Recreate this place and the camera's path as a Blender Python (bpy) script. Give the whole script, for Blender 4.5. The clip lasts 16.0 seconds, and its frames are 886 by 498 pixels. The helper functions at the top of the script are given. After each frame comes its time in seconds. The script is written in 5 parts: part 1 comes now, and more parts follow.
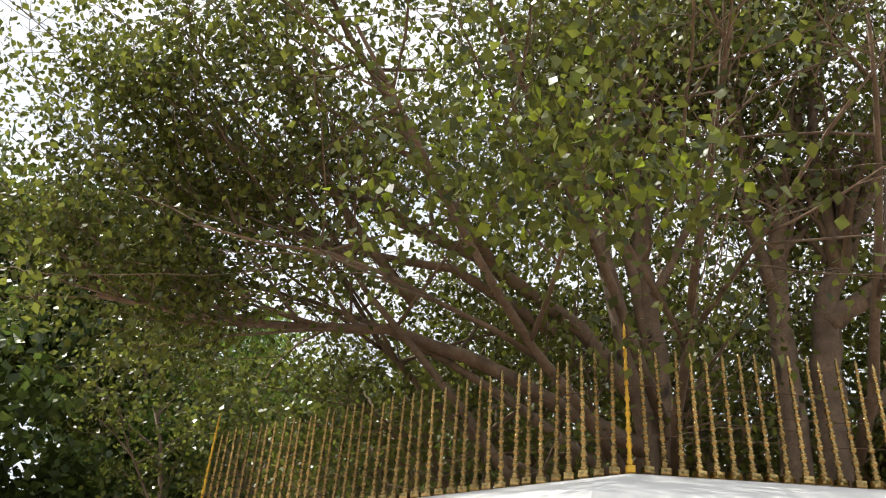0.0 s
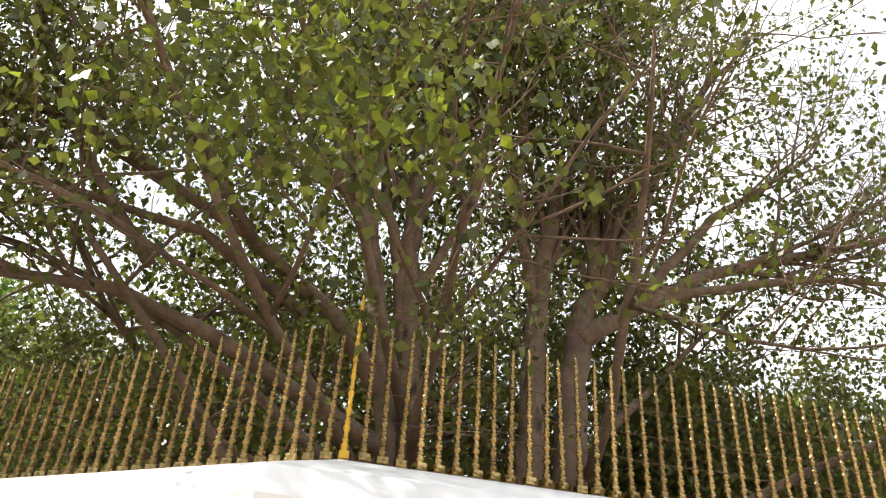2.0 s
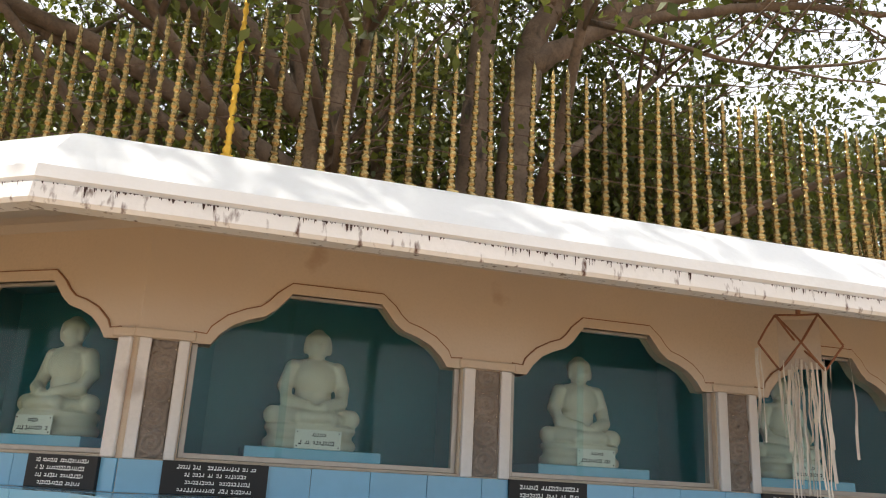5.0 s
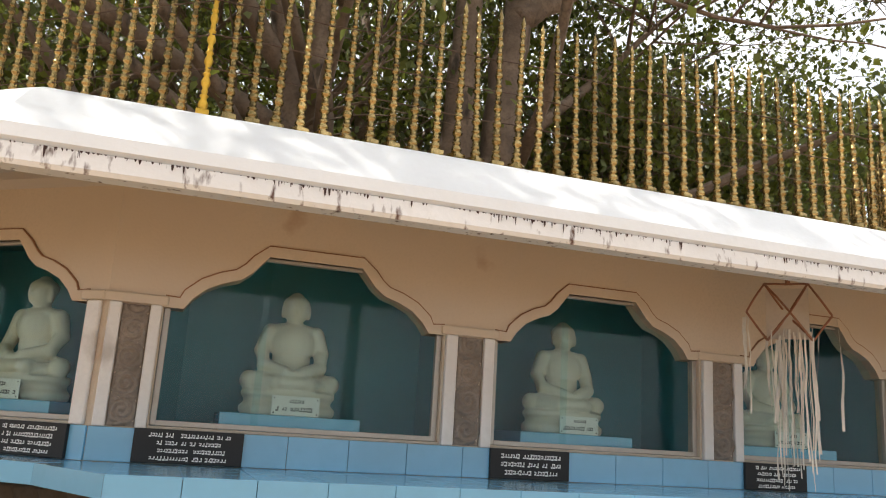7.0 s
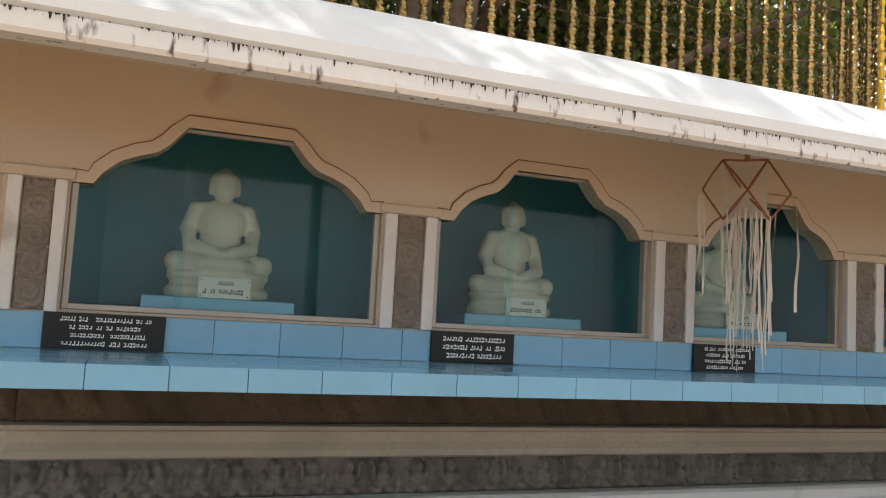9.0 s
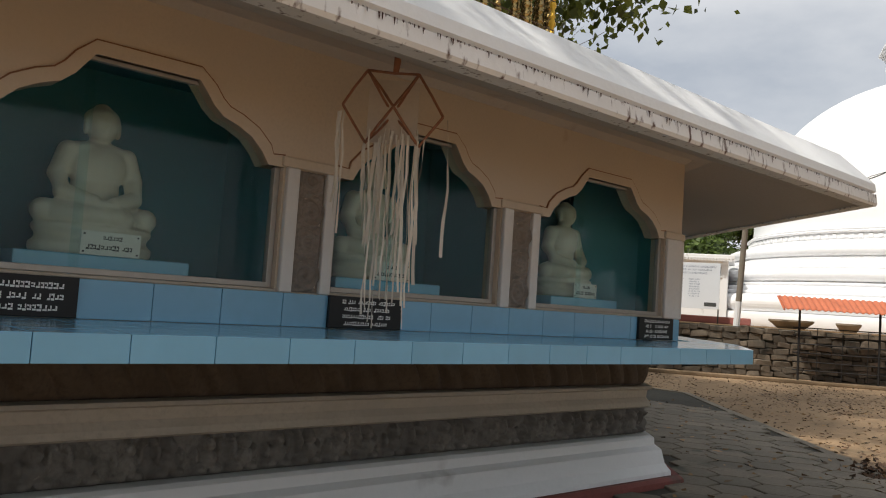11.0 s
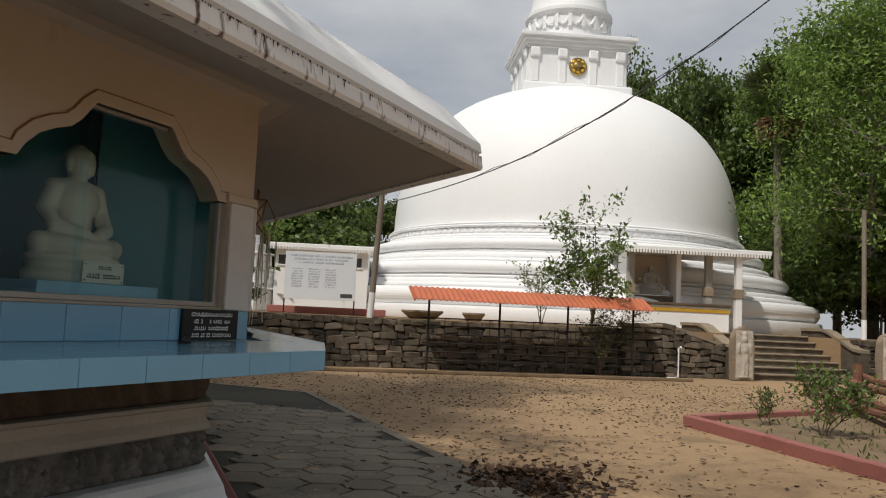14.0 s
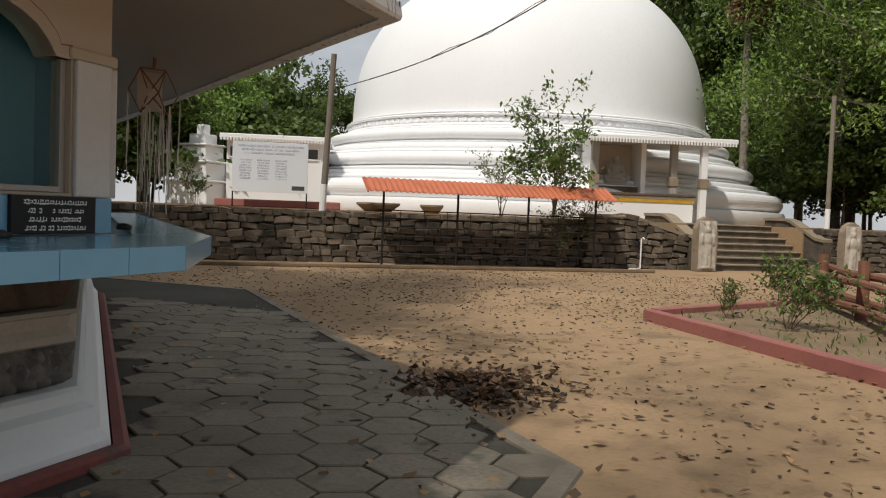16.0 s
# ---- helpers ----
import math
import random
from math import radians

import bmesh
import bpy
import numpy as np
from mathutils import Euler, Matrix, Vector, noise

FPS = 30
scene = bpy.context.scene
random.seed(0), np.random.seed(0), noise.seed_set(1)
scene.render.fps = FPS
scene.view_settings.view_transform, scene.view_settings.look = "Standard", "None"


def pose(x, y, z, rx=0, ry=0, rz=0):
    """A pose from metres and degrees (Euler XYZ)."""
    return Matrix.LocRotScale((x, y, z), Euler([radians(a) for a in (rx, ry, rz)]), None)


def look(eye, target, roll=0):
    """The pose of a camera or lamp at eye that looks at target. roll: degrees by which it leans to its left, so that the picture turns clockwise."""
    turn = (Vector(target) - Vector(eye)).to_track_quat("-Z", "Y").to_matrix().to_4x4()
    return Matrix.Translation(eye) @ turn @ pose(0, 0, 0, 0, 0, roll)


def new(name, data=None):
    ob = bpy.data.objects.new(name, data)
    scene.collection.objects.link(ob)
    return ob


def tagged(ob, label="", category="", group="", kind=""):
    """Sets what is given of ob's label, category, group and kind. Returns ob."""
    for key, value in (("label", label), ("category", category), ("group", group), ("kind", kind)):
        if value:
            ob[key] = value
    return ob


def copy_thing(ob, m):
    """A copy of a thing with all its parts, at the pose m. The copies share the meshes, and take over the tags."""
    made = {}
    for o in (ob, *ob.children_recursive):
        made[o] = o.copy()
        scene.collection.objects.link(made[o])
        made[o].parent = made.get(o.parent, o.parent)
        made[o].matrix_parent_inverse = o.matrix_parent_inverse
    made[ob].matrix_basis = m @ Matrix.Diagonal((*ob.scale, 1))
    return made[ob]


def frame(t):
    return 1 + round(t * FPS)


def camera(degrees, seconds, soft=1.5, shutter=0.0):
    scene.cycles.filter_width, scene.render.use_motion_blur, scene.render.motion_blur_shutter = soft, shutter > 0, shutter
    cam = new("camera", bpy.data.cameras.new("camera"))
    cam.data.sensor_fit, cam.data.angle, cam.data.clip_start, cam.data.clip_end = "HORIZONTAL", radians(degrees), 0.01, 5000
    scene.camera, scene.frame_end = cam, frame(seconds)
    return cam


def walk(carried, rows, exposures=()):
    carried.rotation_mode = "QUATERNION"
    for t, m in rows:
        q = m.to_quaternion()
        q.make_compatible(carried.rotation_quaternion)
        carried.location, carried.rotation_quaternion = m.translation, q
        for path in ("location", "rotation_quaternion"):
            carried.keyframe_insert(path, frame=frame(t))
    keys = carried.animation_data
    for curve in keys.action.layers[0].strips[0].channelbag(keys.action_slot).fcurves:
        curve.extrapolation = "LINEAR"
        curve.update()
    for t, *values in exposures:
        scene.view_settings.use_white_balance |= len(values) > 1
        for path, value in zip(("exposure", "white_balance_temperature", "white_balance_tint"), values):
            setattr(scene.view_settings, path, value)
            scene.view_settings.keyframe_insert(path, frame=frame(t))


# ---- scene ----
cam = camera(57.3, 16.0, soft=1.1)
PATH = [
    (0, (0.212, -0.254, 1.197), (0.104, 1.469, 2.206), 4.7),
    (0.5, (0.384, 0.087, 1.239), (0.485, 1.812, 2.246), 4.2),
    (1, (0.609, 0.370, 1.243), (0.816, 2.073, 2.271), 4.4),
    (1.5, (0.779, 0.668, 1.241), (1.055, 2.353, 2.283), 4.5),
    (2, (0.923, 0.915, 1.291), (1.302, 2.561, 2.362), 4.1),
    (2.5, (1.137, 1.125, 1.330), (1.537, 2.792, 2.359), 4.2),
    (3, (1.249, 1.363, 1.356), (1.729, 3.121, 2.18), 3.7),
    (3.5, (1.421, 1.586, 1.309), (1.912, 3.362, 2.086), 3.6),
    (4, (1.625, 1.81, 1.315), (2.114, 3.615, 2.024), 3.7),
    (4.5, (1.708, 2.018, 1.349), (2.237, 3.841, 1.978), 3.6),
    (4.7, (1.721, 2.103, 1.347), (2.265, 3.935, 1.938), 3.2),
    (7, (1.783, 2.31, 1.45), (2.392, 4.162, 1.894), 3.5),
    (7.5, (1.794, 2.329, 1.445), (2.425, 4.196, 1.784), 3.5),
    (8, (1.807, 2.382, 1.456), (2.462, 4.257, 1.696), 3.5),
    (8.2, (1.825, 2.41, 1.469), (2.488, 4.286, 1.671), 3.6),
    (10.3, (2.692, 3.065, 1.382), (3.759, 4.75, 1.527), 3.5),
    (10.4, (2.747, 3.113, 1.377), (3.86, 4.768, 1.517), 3.7),
    (10.5, (2.801, 3.145, 1.377), (3.95, 4.776, 1.52), 3.7),
    (11, (3.018, 3.28, 1.38), (4.354, 4.762, 1.515), 3.9),
    (11.5, (3.297, 3.366, 1.366), (4.828, 4.644, 1.513), 3.2),
    (12, (3.623, 3.437, 1.381), (5.315, 4.493, 1.53), 3.0),
    (12.5, (3.907, 3.537, 1.402), (5.677, 4.455, 1.554), 2.9),
    (13, (4.274, 3.56, 1.382), (6.066, 4.434, 1.541), 2.6),
    (13.5, (4.567, 3.616, 1.392), (6.375, 4.455, 1.556), 2.5),
    (14, (4.875, 3.788, 1.4), (6.695, 4.599, 1.57), 2.7),
    (14.5, (5.137, 3.851, 1.387), (6.96, 4.655, 1.56), 2.6),
    (15, (5.432, 3.862, 1.392), (7.26, 4.654, 1.568), 2.5),
    (15.5, (5.664, 3.898, 1.387), (7.511, 4.661, 1.48), 2.4),
    (16, (5.854, 3.901, 1.375), (7.715, 4.629, 1.287), 2.2),
]
EXPOSURES = [(0, 0.95), (0.5, 1.2), (1.5, 1.3), (2.5, 1.3), (4.5, 1.18), (7, 1.22), (8.2, 1.12), (10.5, 0.55), (11.0, 0.1), (11.5, -0.1), (12.5, -0.22), (14.5, -0.35), (16, -0.25)]
walk(cam, [(t, look(eye, target, roll)) for t, eye, target, roll in PATH], EXPOSURES)

# ---- world and sun ----
SUN_FROM = Vector((-0.55, 0.12, 0.83)).normalized()
world = bpy.data.worlds.new("world")
scene.world = world
world.use_nodes = True
wn, wl = world.node_tree.nodes, world.node_tree.links
wn.clear()
w_out, w_bg = wn.new("ShaderNodeOutputWorld"), wn.new("ShaderNodeBackground")
w_sky = wn.new("ShaderNodeTexSky")
w_sky.sky_type, w_sky.sun_disc = "NISHITA", False
w_sky.sun_elevation = math.asin(SUN_FROM.z)
w_sky.sun_rotation = math.atan2(SUN_FROM.x, SUN_FROM.y)
w_co, w_map = wn.new("ShaderNodeTexCoord"), wn.new("ShaderNodeMapping")
w_map.inputs["Scale"].default_value = (1.0, 1.0, 2.4)
w_noise, w_ramp, w_mix = wn.new("ShaderNodeTexNoise"), wn.new("ShaderNodeValToRGB"), wn.new("ShaderNodeMixRGB")
w_noise.inputs["Scale"].default_value, w_noise.inputs["Detail"].default_value = 2.6, 8.0
w_noise.inputs["Roughness"].default_value = 0.55
w_ramp.color_ramp.elements[0].position, w_ramp.color_ramp.elements[1].position = 0.30, 0.68
w_ramp.color_ramp.elements[0].color = (5.2, 5.6, 6.2, 1)
w_ramp.color_ramp.elements[1].color = (9.6, 9.6, 9.6, 1)
w_mix.inputs[0].default_value = 0.85
w_bg.inputs[1].default_value = 0.09
wl.new(w_co.outputs["Generated"], w_map.inputs[0])
wl.new(w_map.outputs[0], w_noise.inputs[0])
wl.new(w_noise.outputs[0], w_ramp.inputs[0])
wl.new(w_sky.outputs[0], w_mix.inputs[1])
wl.new(w_ramp.outputs[0], w_mix.inputs[2])
wl.new(w_mix.outputs[0], w_bg.inputs[0])
wl.new(w_bg.outputs[0], w_out.inputs[0])
sun = new("sun", bpy.data.lights.new("sun", "SUN"))
sun.data.energy, sun.data.angle, sun.data.color = 4.0, radians(1.0), (1.0, 0.95, 0.86)
sun.matrix_world = look(SUN_FROM * 60, (0, 0, 0))

# ---- materials ----


def mat(name, color, rough=0.7, metal=0.0, var=0.25, big=0.6, fine=25.0, bump=0.15, dirt=None, dirt_amount=0.0,
        dirt_scale=(1.5, 1.5, 1.5), rand=0.0, trans=0.0):
    """Paint or stone with variation at two scales, optional dirt of its own colour and variation from piece to piece."""
    m = bpy.data.materials.new(name)
    m.use_nodes = True
    n, l = m.node_tree.nodes, m.node_tree.links
    b = n["Principled BSDF"]
    geo = n.new("ShaderNodeNewGeometry")

    def noise_at(scale, detail=4.0, stretch=None):
        t = n.new("ShaderNodeTexNoise")
        t.inputs["Scale"].default_value, t.inputs["Detail"].default_value = scale, detail
        if stretch:
            mp = n.new("ShaderNodeMapping")
            mp.inputs["Scale"].default_value = stretch
            l.new(geo.outputs["Position"], mp.inputs[0])
            l.new(mp.outputs[0], t.inputs[0])
        else:
            l.new(geo.outputs["Position"], t.inputs[0])
        return t

    def mixed(kind, fac, a, c):
        x = n.new("ShaderNodeMixRGB")
        x.blend_type = kind
        for s, v in zip(x.inputs, (fac, a, c)):
            if isinstance(v, (int, float)):
                s.default_value = v
            elif isinstance(v, tuple):
                s.default_value = (*v, 1)
            else:
                l.new(v, s)
        return x.outputs[0]

    def ramp(src, lo, hi):
        r = n.new("ShaderNodeMapRange")
        r.inputs[1].default_value, r.inputs[2].default_value = lo, hi
        l.new(src, r.inputs[0])
        return r.outputs[0]

    nb, nf = noise_at(big), noise_at(fine, 6.0)
    dark, light = tuple(c * (1 - var) for c in color), tuple(min(1, c * (1 + var * 0.6)) for c in color)
    col = mixed("MIX", ramp(nb.outputs[0], 0.3, 0.7), dark, light)
    col = mixed("MIX", ramp(nf.outputs[0], 0.45, 0.8), col, dark)
    if dirt:
        nd = noise_at(1.0, 8.0, dirt_scale)
        col = mixed("MIX", ramp(nd.outputs[0], 0.72 - dirt_amount * 0.4, 0.80 - dirt_amount * 0.25), col, dirt)
    if rand:
        info = n.new("ShaderNodeObjectInfo")
        hsv = n.new("ShaderNodeHueSaturation")
        l.new(col, hsv.inputs["Color"])
        mr = n.new("ShaderNodeMapRange")
        mr.inputs[3].default_value, mr.inputs[4].default_value = 1 - rand, 1 + rand
        l.new(info.outputs["Random"], mr.inputs[0])
        l.new(mr.outputs[0], hsv.inputs["Value"])
        col = hsv.outputs[0]
    l.new(col, b.inputs["Base Color"])
    b.inputs["Roughness"].default_value, b.inputs["Metallic"].default_value = rough, metal
    if bump:
        bp = n.new("ShaderNodeBump")
        bp.inputs["Strength"].default_value, bp.inputs["Distance"].default_value = bump, 0.02
        l.new(nf.outputs[0], bp.inputs["Height"])
        l.new(bp.outputs[0], b.inputs["Normal"])
    return m


def leaf_mat(name, color, spread=0.5, shine=0.45, glow=0.35):
    """Leaves: each island of its own tone, light passes through the blade."""
    m = bpy.data.materials.new(name)
    m.use_nodes = True
    n, l = m.node_tree.nodes, m.node_tree.links
    b = n["Principled BSDF"]
    geo, r = n.new("ShaderNodeNewGeometry"), n.new("ShaderNodeValToRGB")
    e = r.color_ramp.elements
    e[0].color = (*[c * (1 - spread) for c in color], 1)
    e[1].color = (color[0] * (1 + spread * 1.5), color[1] * (1 + spread), color[2] * (1 + spread * 0.4), 1)
    l.new(geo.outputs["Random Per Island"], r.inputs[0])
    l.new(r.outputs[0], b.inputs["Base Color"])
    b.inputs["Roughness"].default_value = shine
    tr, mx = n.new("ShaderNodeBsdfTranslucent"), n.new("ShaderNodeMixShader")
    l.new(r.outputs[0], tr.inputs[0])
    mx.inputs[0].default_value = glow
    l.new(b.outputs[0], mx.inputs[1])
    l.new(tr.outputs[0], mx.inputs[2])
    l.new(mx.outputs[0], n["Material Output"].inputs[0])
    return m


def glass_mat():
    m = bpy.data.materials.new("window_glass")
    m.use_nodes = True
    n, l = m.node_tree.nodes, m.node_tree.links
    n.remove(n["Principled BSDF"])
    t, g, f, x = (n.new("ShaderNodeBsdfTransparent"), n.new("ShaderNodeBsdfGlossy"), n.new("ShaderNodeLayerWeight"),
                  n.new("ShaderNodeMixShader"))
    pw, ma = n.new("ShaderNodeMath"), n.new("ShaderNodeMath")
    pw.operation, ma.operation = "POWER", "MULTIPLY_ADD"
    pw.inputs[1].default_value, ma.inputs[1].default_value, ma.inputs[2].default_value = 4.0, 0.20, 0.012
    t.inputs[0].default_value = (0.90, 0.97, 0.97, 1)
    g.inputs["Roughness"].default_value = 0.02
    f.inputs[0].default_value = 0.5
    for a, c in ((f.outputs["Facing"], pw.inputs[0]), (pw.outputs[0], ma.inputs[0]), (ma.outputs[0], x.inputs[0]), (t.outputs[0], x.inputs[1]),
                 (g.outputs[0], x.inputs[2]), (x.outputs[0], n["Material Output"].inputs[0])):
        l.new(a, c)
    return m


M_BEIGE = mat("beige_wall_paint", (0.60, 0.50, 0.39), 0.75, var=0.07, big=0.8, fine=60, bump=0.06, dirt=(0.38, 0.24, 0.15), dirt_amount=0.06)
M_SOFFIT = mat("soffit_paint", (0.54, 0.47, 0.40), 0.8, var=0.08, big=0.7, fine=50, bump=0.08, dirt=(0.34, 0.25, 0.18), dirt_amount=0.12)
M_LINE = mat("brown_incised_line", (0.30, 0.15, 0.08), 0.9, var=0.4, fine=40)
M_WHITE = mat("white_limewash", (0.80, 0.80, 0.80), 0.55, var=0.05, big=0.5, fine=30, bump=0.08, dirt=(0.45, 0.43, 0.42), dirt_amount=0.06)
M_FASCIA = mat("mouldy_white_fascia", (0.78, 0.76, 0.74), 0.6, var=0.06, big=1.2, fine=30, bump=0.08, dirt=(0.10, 0.045, 0.03), dirt_amount=0.33, dirt_scale=(26, 26, 7))
M_MOULD = mat("mould_streak", (0.06, 0.03, 0.025), 0.95, var=0.4, fine=60)
M_STRIP = mat("white_pillar_paint", (0.72, 0.70, 0.68), 0.5, var=0.08, big=2, fine=40, bump=0.05, dirt=(0.4, 0.36, 0.33), dirt_amount=0.1)
M_CARVE = mat("carved_grey_stucco", (0.29, 0.245, 0.21), 0.8, var=0.3, big=5, fine=60, bump=0.2, dirt=(0.5, 0.46, 0.42), dirt_amount=0.12, dirt_scale=(9, 9, 9))
M_FRIEZE1 = mat("dark_brown_frieze", (0.115, 0.08, 0.052), 0.8, var=0.35, big=3, fine=40, bump=0.25)
M_FRIEZE2 = mat("weathered_grey_frieze", (0.215, 0.20, 0.18), 0.85, var=0.35, big=4, fine=45, bump=0.3, dirt=(0.42, 0.38, 0.34), dirt_amount=0.1, dirt_scale=(10, 10, 10))
M_MOULDING = mat("cream_moulding", (0.50, 0.44, 0.36), 0.7, var=0.15, big=2, fine=35, dirt=(0.2, 0.15, 0.1), dirt_amount=0.14)
M_TILE = mat("glazed_blue_tile", (0.20, 0.46, 0.66), 0.16, var=0.06, big=2.0, fine=12, bump=0.02, rand=0.05)
M_GROUT = mat("tile_grout", (0.30, 0.42, 0.5), 0.8, var=0.2)
M_TEAL = mat("teal_niche_paint", (0.045, 0.22, 0.26), 0.5, var=0.12, big=1.4, fine=25, bump=0.04)
M_STATUE = mat("cream_painted_plaster", (0.64, 0.59, 0.48), 0.45, var=0.08, big=4, fine=40, bump=0.04)
M_ALU = mat("window_frame_aluminium", (0.42, 0.40, 0.37), 0.4, metal=0.3, var=0.1, big=3)
M_BLACK = mat("black_granite", (0.008, 0.008, 0.009), 0.55, var=0.3, big=5, fine=80, bump=0.0)
M_TEXT = mat("engraved_white_lettering", (0.85, 0.85, 0.83), 0.6, var=0.15, big=40, bump=0)
M_INK = mat("dark_lettering", (0.05, 0.05, 0.05), 0.7, var=0.1, bump=0)
M_PLATE = mat("white_name_plate", (0.72, 0.70, 0.64), 0.4, var=0.05, big=6, bump=0)
M_GOLD = mat("gold_painted_metal", (0.42, 0.295, 0.12), 0.22, metal=0.95, var=0.35, big=2.5, fine=40, bump=0.1, dirt=(0.08, 0.055, 0.025), dirt_amount=0.32, dirt_scale=(12, 12, 5), rand=0.3)
M_GOLDY = mat("bright_gold_paint", (0.80, 0.48, 0.06), 0.35, metal=0.6, var=0.2, big=4, fine=40, bump=0.1)
M_WIRE = mat("rusty_wire", (0.12, 0.07, 0.045), 0.8, metal=0.3, var=0.3)
M_RED = mat("red_oxide_cement", (0.20, 0.055, 0.045), 0.75, var=0.2, big=1.5, fine=25, bump=0.15, dirt=(0.10, 0.06, 0.05), dirt_amount=0.18)
M_KERB = mat("pink_red_kerb_paint", (0.30, 0.11, 0.095), 0.8, var=0.16, big=1.5, fine=25, bump=0.2, dirt=(0.12, 0.07, 0.05), dirt_amount=0.14)
M_PAVER = mat("grey_concrete_paver", (0.20, 0.168, 0.125), 0.85, var=0.3, big=1.2, fine=30, bump=0.35, dirt=(0.05, 0.055, 0.035), dirt_amount=0.3, dirt_scale=(2.5, 2.5, 2.5), rand=0.14)
M_JOINT = mat("mossy_joint", (0.055, 0.05, 0.037), 0.95, var=0.4, fine=40, bump=0.3)
# Its darker patches and lowered tone also stand in for dappled tree shade.
M_SAND = mat("raked_sandy_earth", (0.32, 0.21, 0.115), 0.95, var=0.20, big=0.35, fine=18, bump=0.5, dirt=(0.20, 0.135, 0.075), dirt_amount=0.34, dirt_scale=(0.9, 0.9, 0.9))
M_BED = mat("bare_bed_earth", (0.21, 0.145, 0.085), 0.95, var=0.3, big=1.5, fine=20, bump=0.5)
M_STONE = mat("mossy_rubble_stone", (0.125, 0.10, 0.073), 0.9, var=0.4, big=3, fine=22, bump=0.5, dirt=(0.035, 0.032, 0.024), dirt_amount=0.36, dirt_scale=(2.2, 2.2, 2.2), rand=0.5)
M_STEP = mat("worn_stone_step", (0.27, 0.215, 0.15), 0.85, var=0.25, big=2, fine=25, bump=0.3, dirt=(0.09, 0.07, 0.05), dirt_amount=0.25, rand=0.15)
M_CARVING = mat("pale_worn_carving", (0.50, 0.45, 0.38), 0.85, var=0.3, big=6, fine=30, bump=0.3, dirt=(0.2, 0.15, 0.1), dirt_amount=0.2, dirt_scale=(6, 6, 6))
M_GUARD = mat("carved_guard_stone", (0.27, 0.21, 0.15), 0.85, var=0.25, big=3, fine=25, bump=0.3, dirt=(0.2, 0.12, 0.07), dirt_amount=0.25, dirt_scale=(3, 3, 3))
M_ORANGE = mat("orange_roof_sheet", (0.48, 0.135, 0.06), 0.6, var=0.18, big=1.2, fine=20, dirt=(0.22, 0.07, 0.04), dirt_amount=0.16)
M_IRON = mat("dark_iron", (0.02, 0.018, 0.017), 0.6, metal=0.4, var=0.2)
M_CONC = mat("grey_concrete", (0.34, 0.32, 0.29), 0.85, var=0.15, big=2, fine=30, bump=0.2)
M_POLE = mat("weathered_pole", (0.22, 0.19, 0.15), 0.85, var=0.2, big=3, fine=30)
M_BARK = mat("grey_brown_bark", (0.19, 0.135, 0.095), 0.9, var=0.4, big=3, fine=22, bump=0.6, dirt=(0.04, 0.03, 0.022), dirt_amount=0.28, dirt_scale=(4, 4, 1.5))
M_BARK2 = mat("pale_bark", (0.24, 0.21, 0.17), 0.9, var=0.3, big=2, fine=18, bump=0.4)
M_LEAF = leaf_mat("bodhi_leaf", (0.105, 0.14, 0.03), 0.55, 0.38, 0.5)
M_LEAF_Y = leaf_mat("young_bodhi_leaf", (0.19, 0.27, 0.03), 0.35, 0.35, 0.5)
M_FOREST = leaf_mat("forest_leaf", (0.07, 0.12, 0.028), 0.55, 0.5, 0.35)
M_FEATHER = leaf_mat("feathery_leaf", (0.15, 0.26, 0.06), 0.5, 0.5, 0.35)
M_SHRUB = leaf_mat("shrub_leaf", (0.10, 0.17, 0.045), 0.45, 0.5, 0.35)
M_PALM = leaf_mat("palm_leaf", (0.075, 0.11, 0.035), 0.5, 0.5, 0.25)
M_DEAD = leaf_mat("dead_leaf", (0.20, 0.145, 0.09), 0.75, 0.8, 0.1)
M_DEADDARK = leaf_mat("old_brown_leaf", (0.085, 0.055, 0.038), 0.8, 0.75, 0.1)
M_PAPER = mat("white_tissue_paper", (0.68, 0.64, 0.57), 0.9, var=0.12, big=6, fine=60, bump=0.1)
M_STICK = mat("red_brown_bamboo", (0.30, 0.13, 0.07), 0.7, var=0.3, big=8)
M_LOG = mat("red_brown_log", (0.21, 0.085, 0.05), 0.75, var=0.3, big=4, fine=20, bump=0.4)
M_SIGN = mat("printed_white_banner", (0.66, 0.69, 0.73), 0.5, var=0.04, big=1, bump=0)
M_SIGNTXT = mat("grey_print", (0.30, 0.34, 0.42), 0.6, var=0.1, bump=0)
M_DARK = mat("opening_shade_and_print", (0.06, 0.065, 0.065), 0.6, var=0.2)
M_GRASS = leaf_mat("weed_leaf", (0.10, 0.14, 0.04), 0.5, 0.6, 0.3)
M_GLASS = glass_mat()

# ---- mesh helpers ----


def finish(name, me, material, parent=None, label="", smooth=False):
    me.materials.append(material)
    if smooth:
        me.polygons.foreach_set("use_smooth", [True] * len(me.polygons))
    ob = new(name, me)
    if parent:
        ob.parent = parent
    if label:
        ob["label"] = label
    return ob


def part(name, bm, material, parent=None, label="", smooth=False):
    me = bpy.data.meshes.new(name)
    bm.normal_update()
    bm.to_mesh(me)
    bm.free()
    return finish(name, me, material, parent, label, smooth)


def raw(name, verts, faces, material, parent=None, label="", smooth=False):
    me = bpy.data.meshes.new(name)
    me.from_pydata([tuple(v) for v in verts], [], faces)
    me.update()
    return finish(name, me, material, parent, label, smooth)


def holder(name, m, label, category, group="", kind=""):
    ob = new(name)
    ob.matrix_world = m
    return tagged(ob, label, category, group, kind)


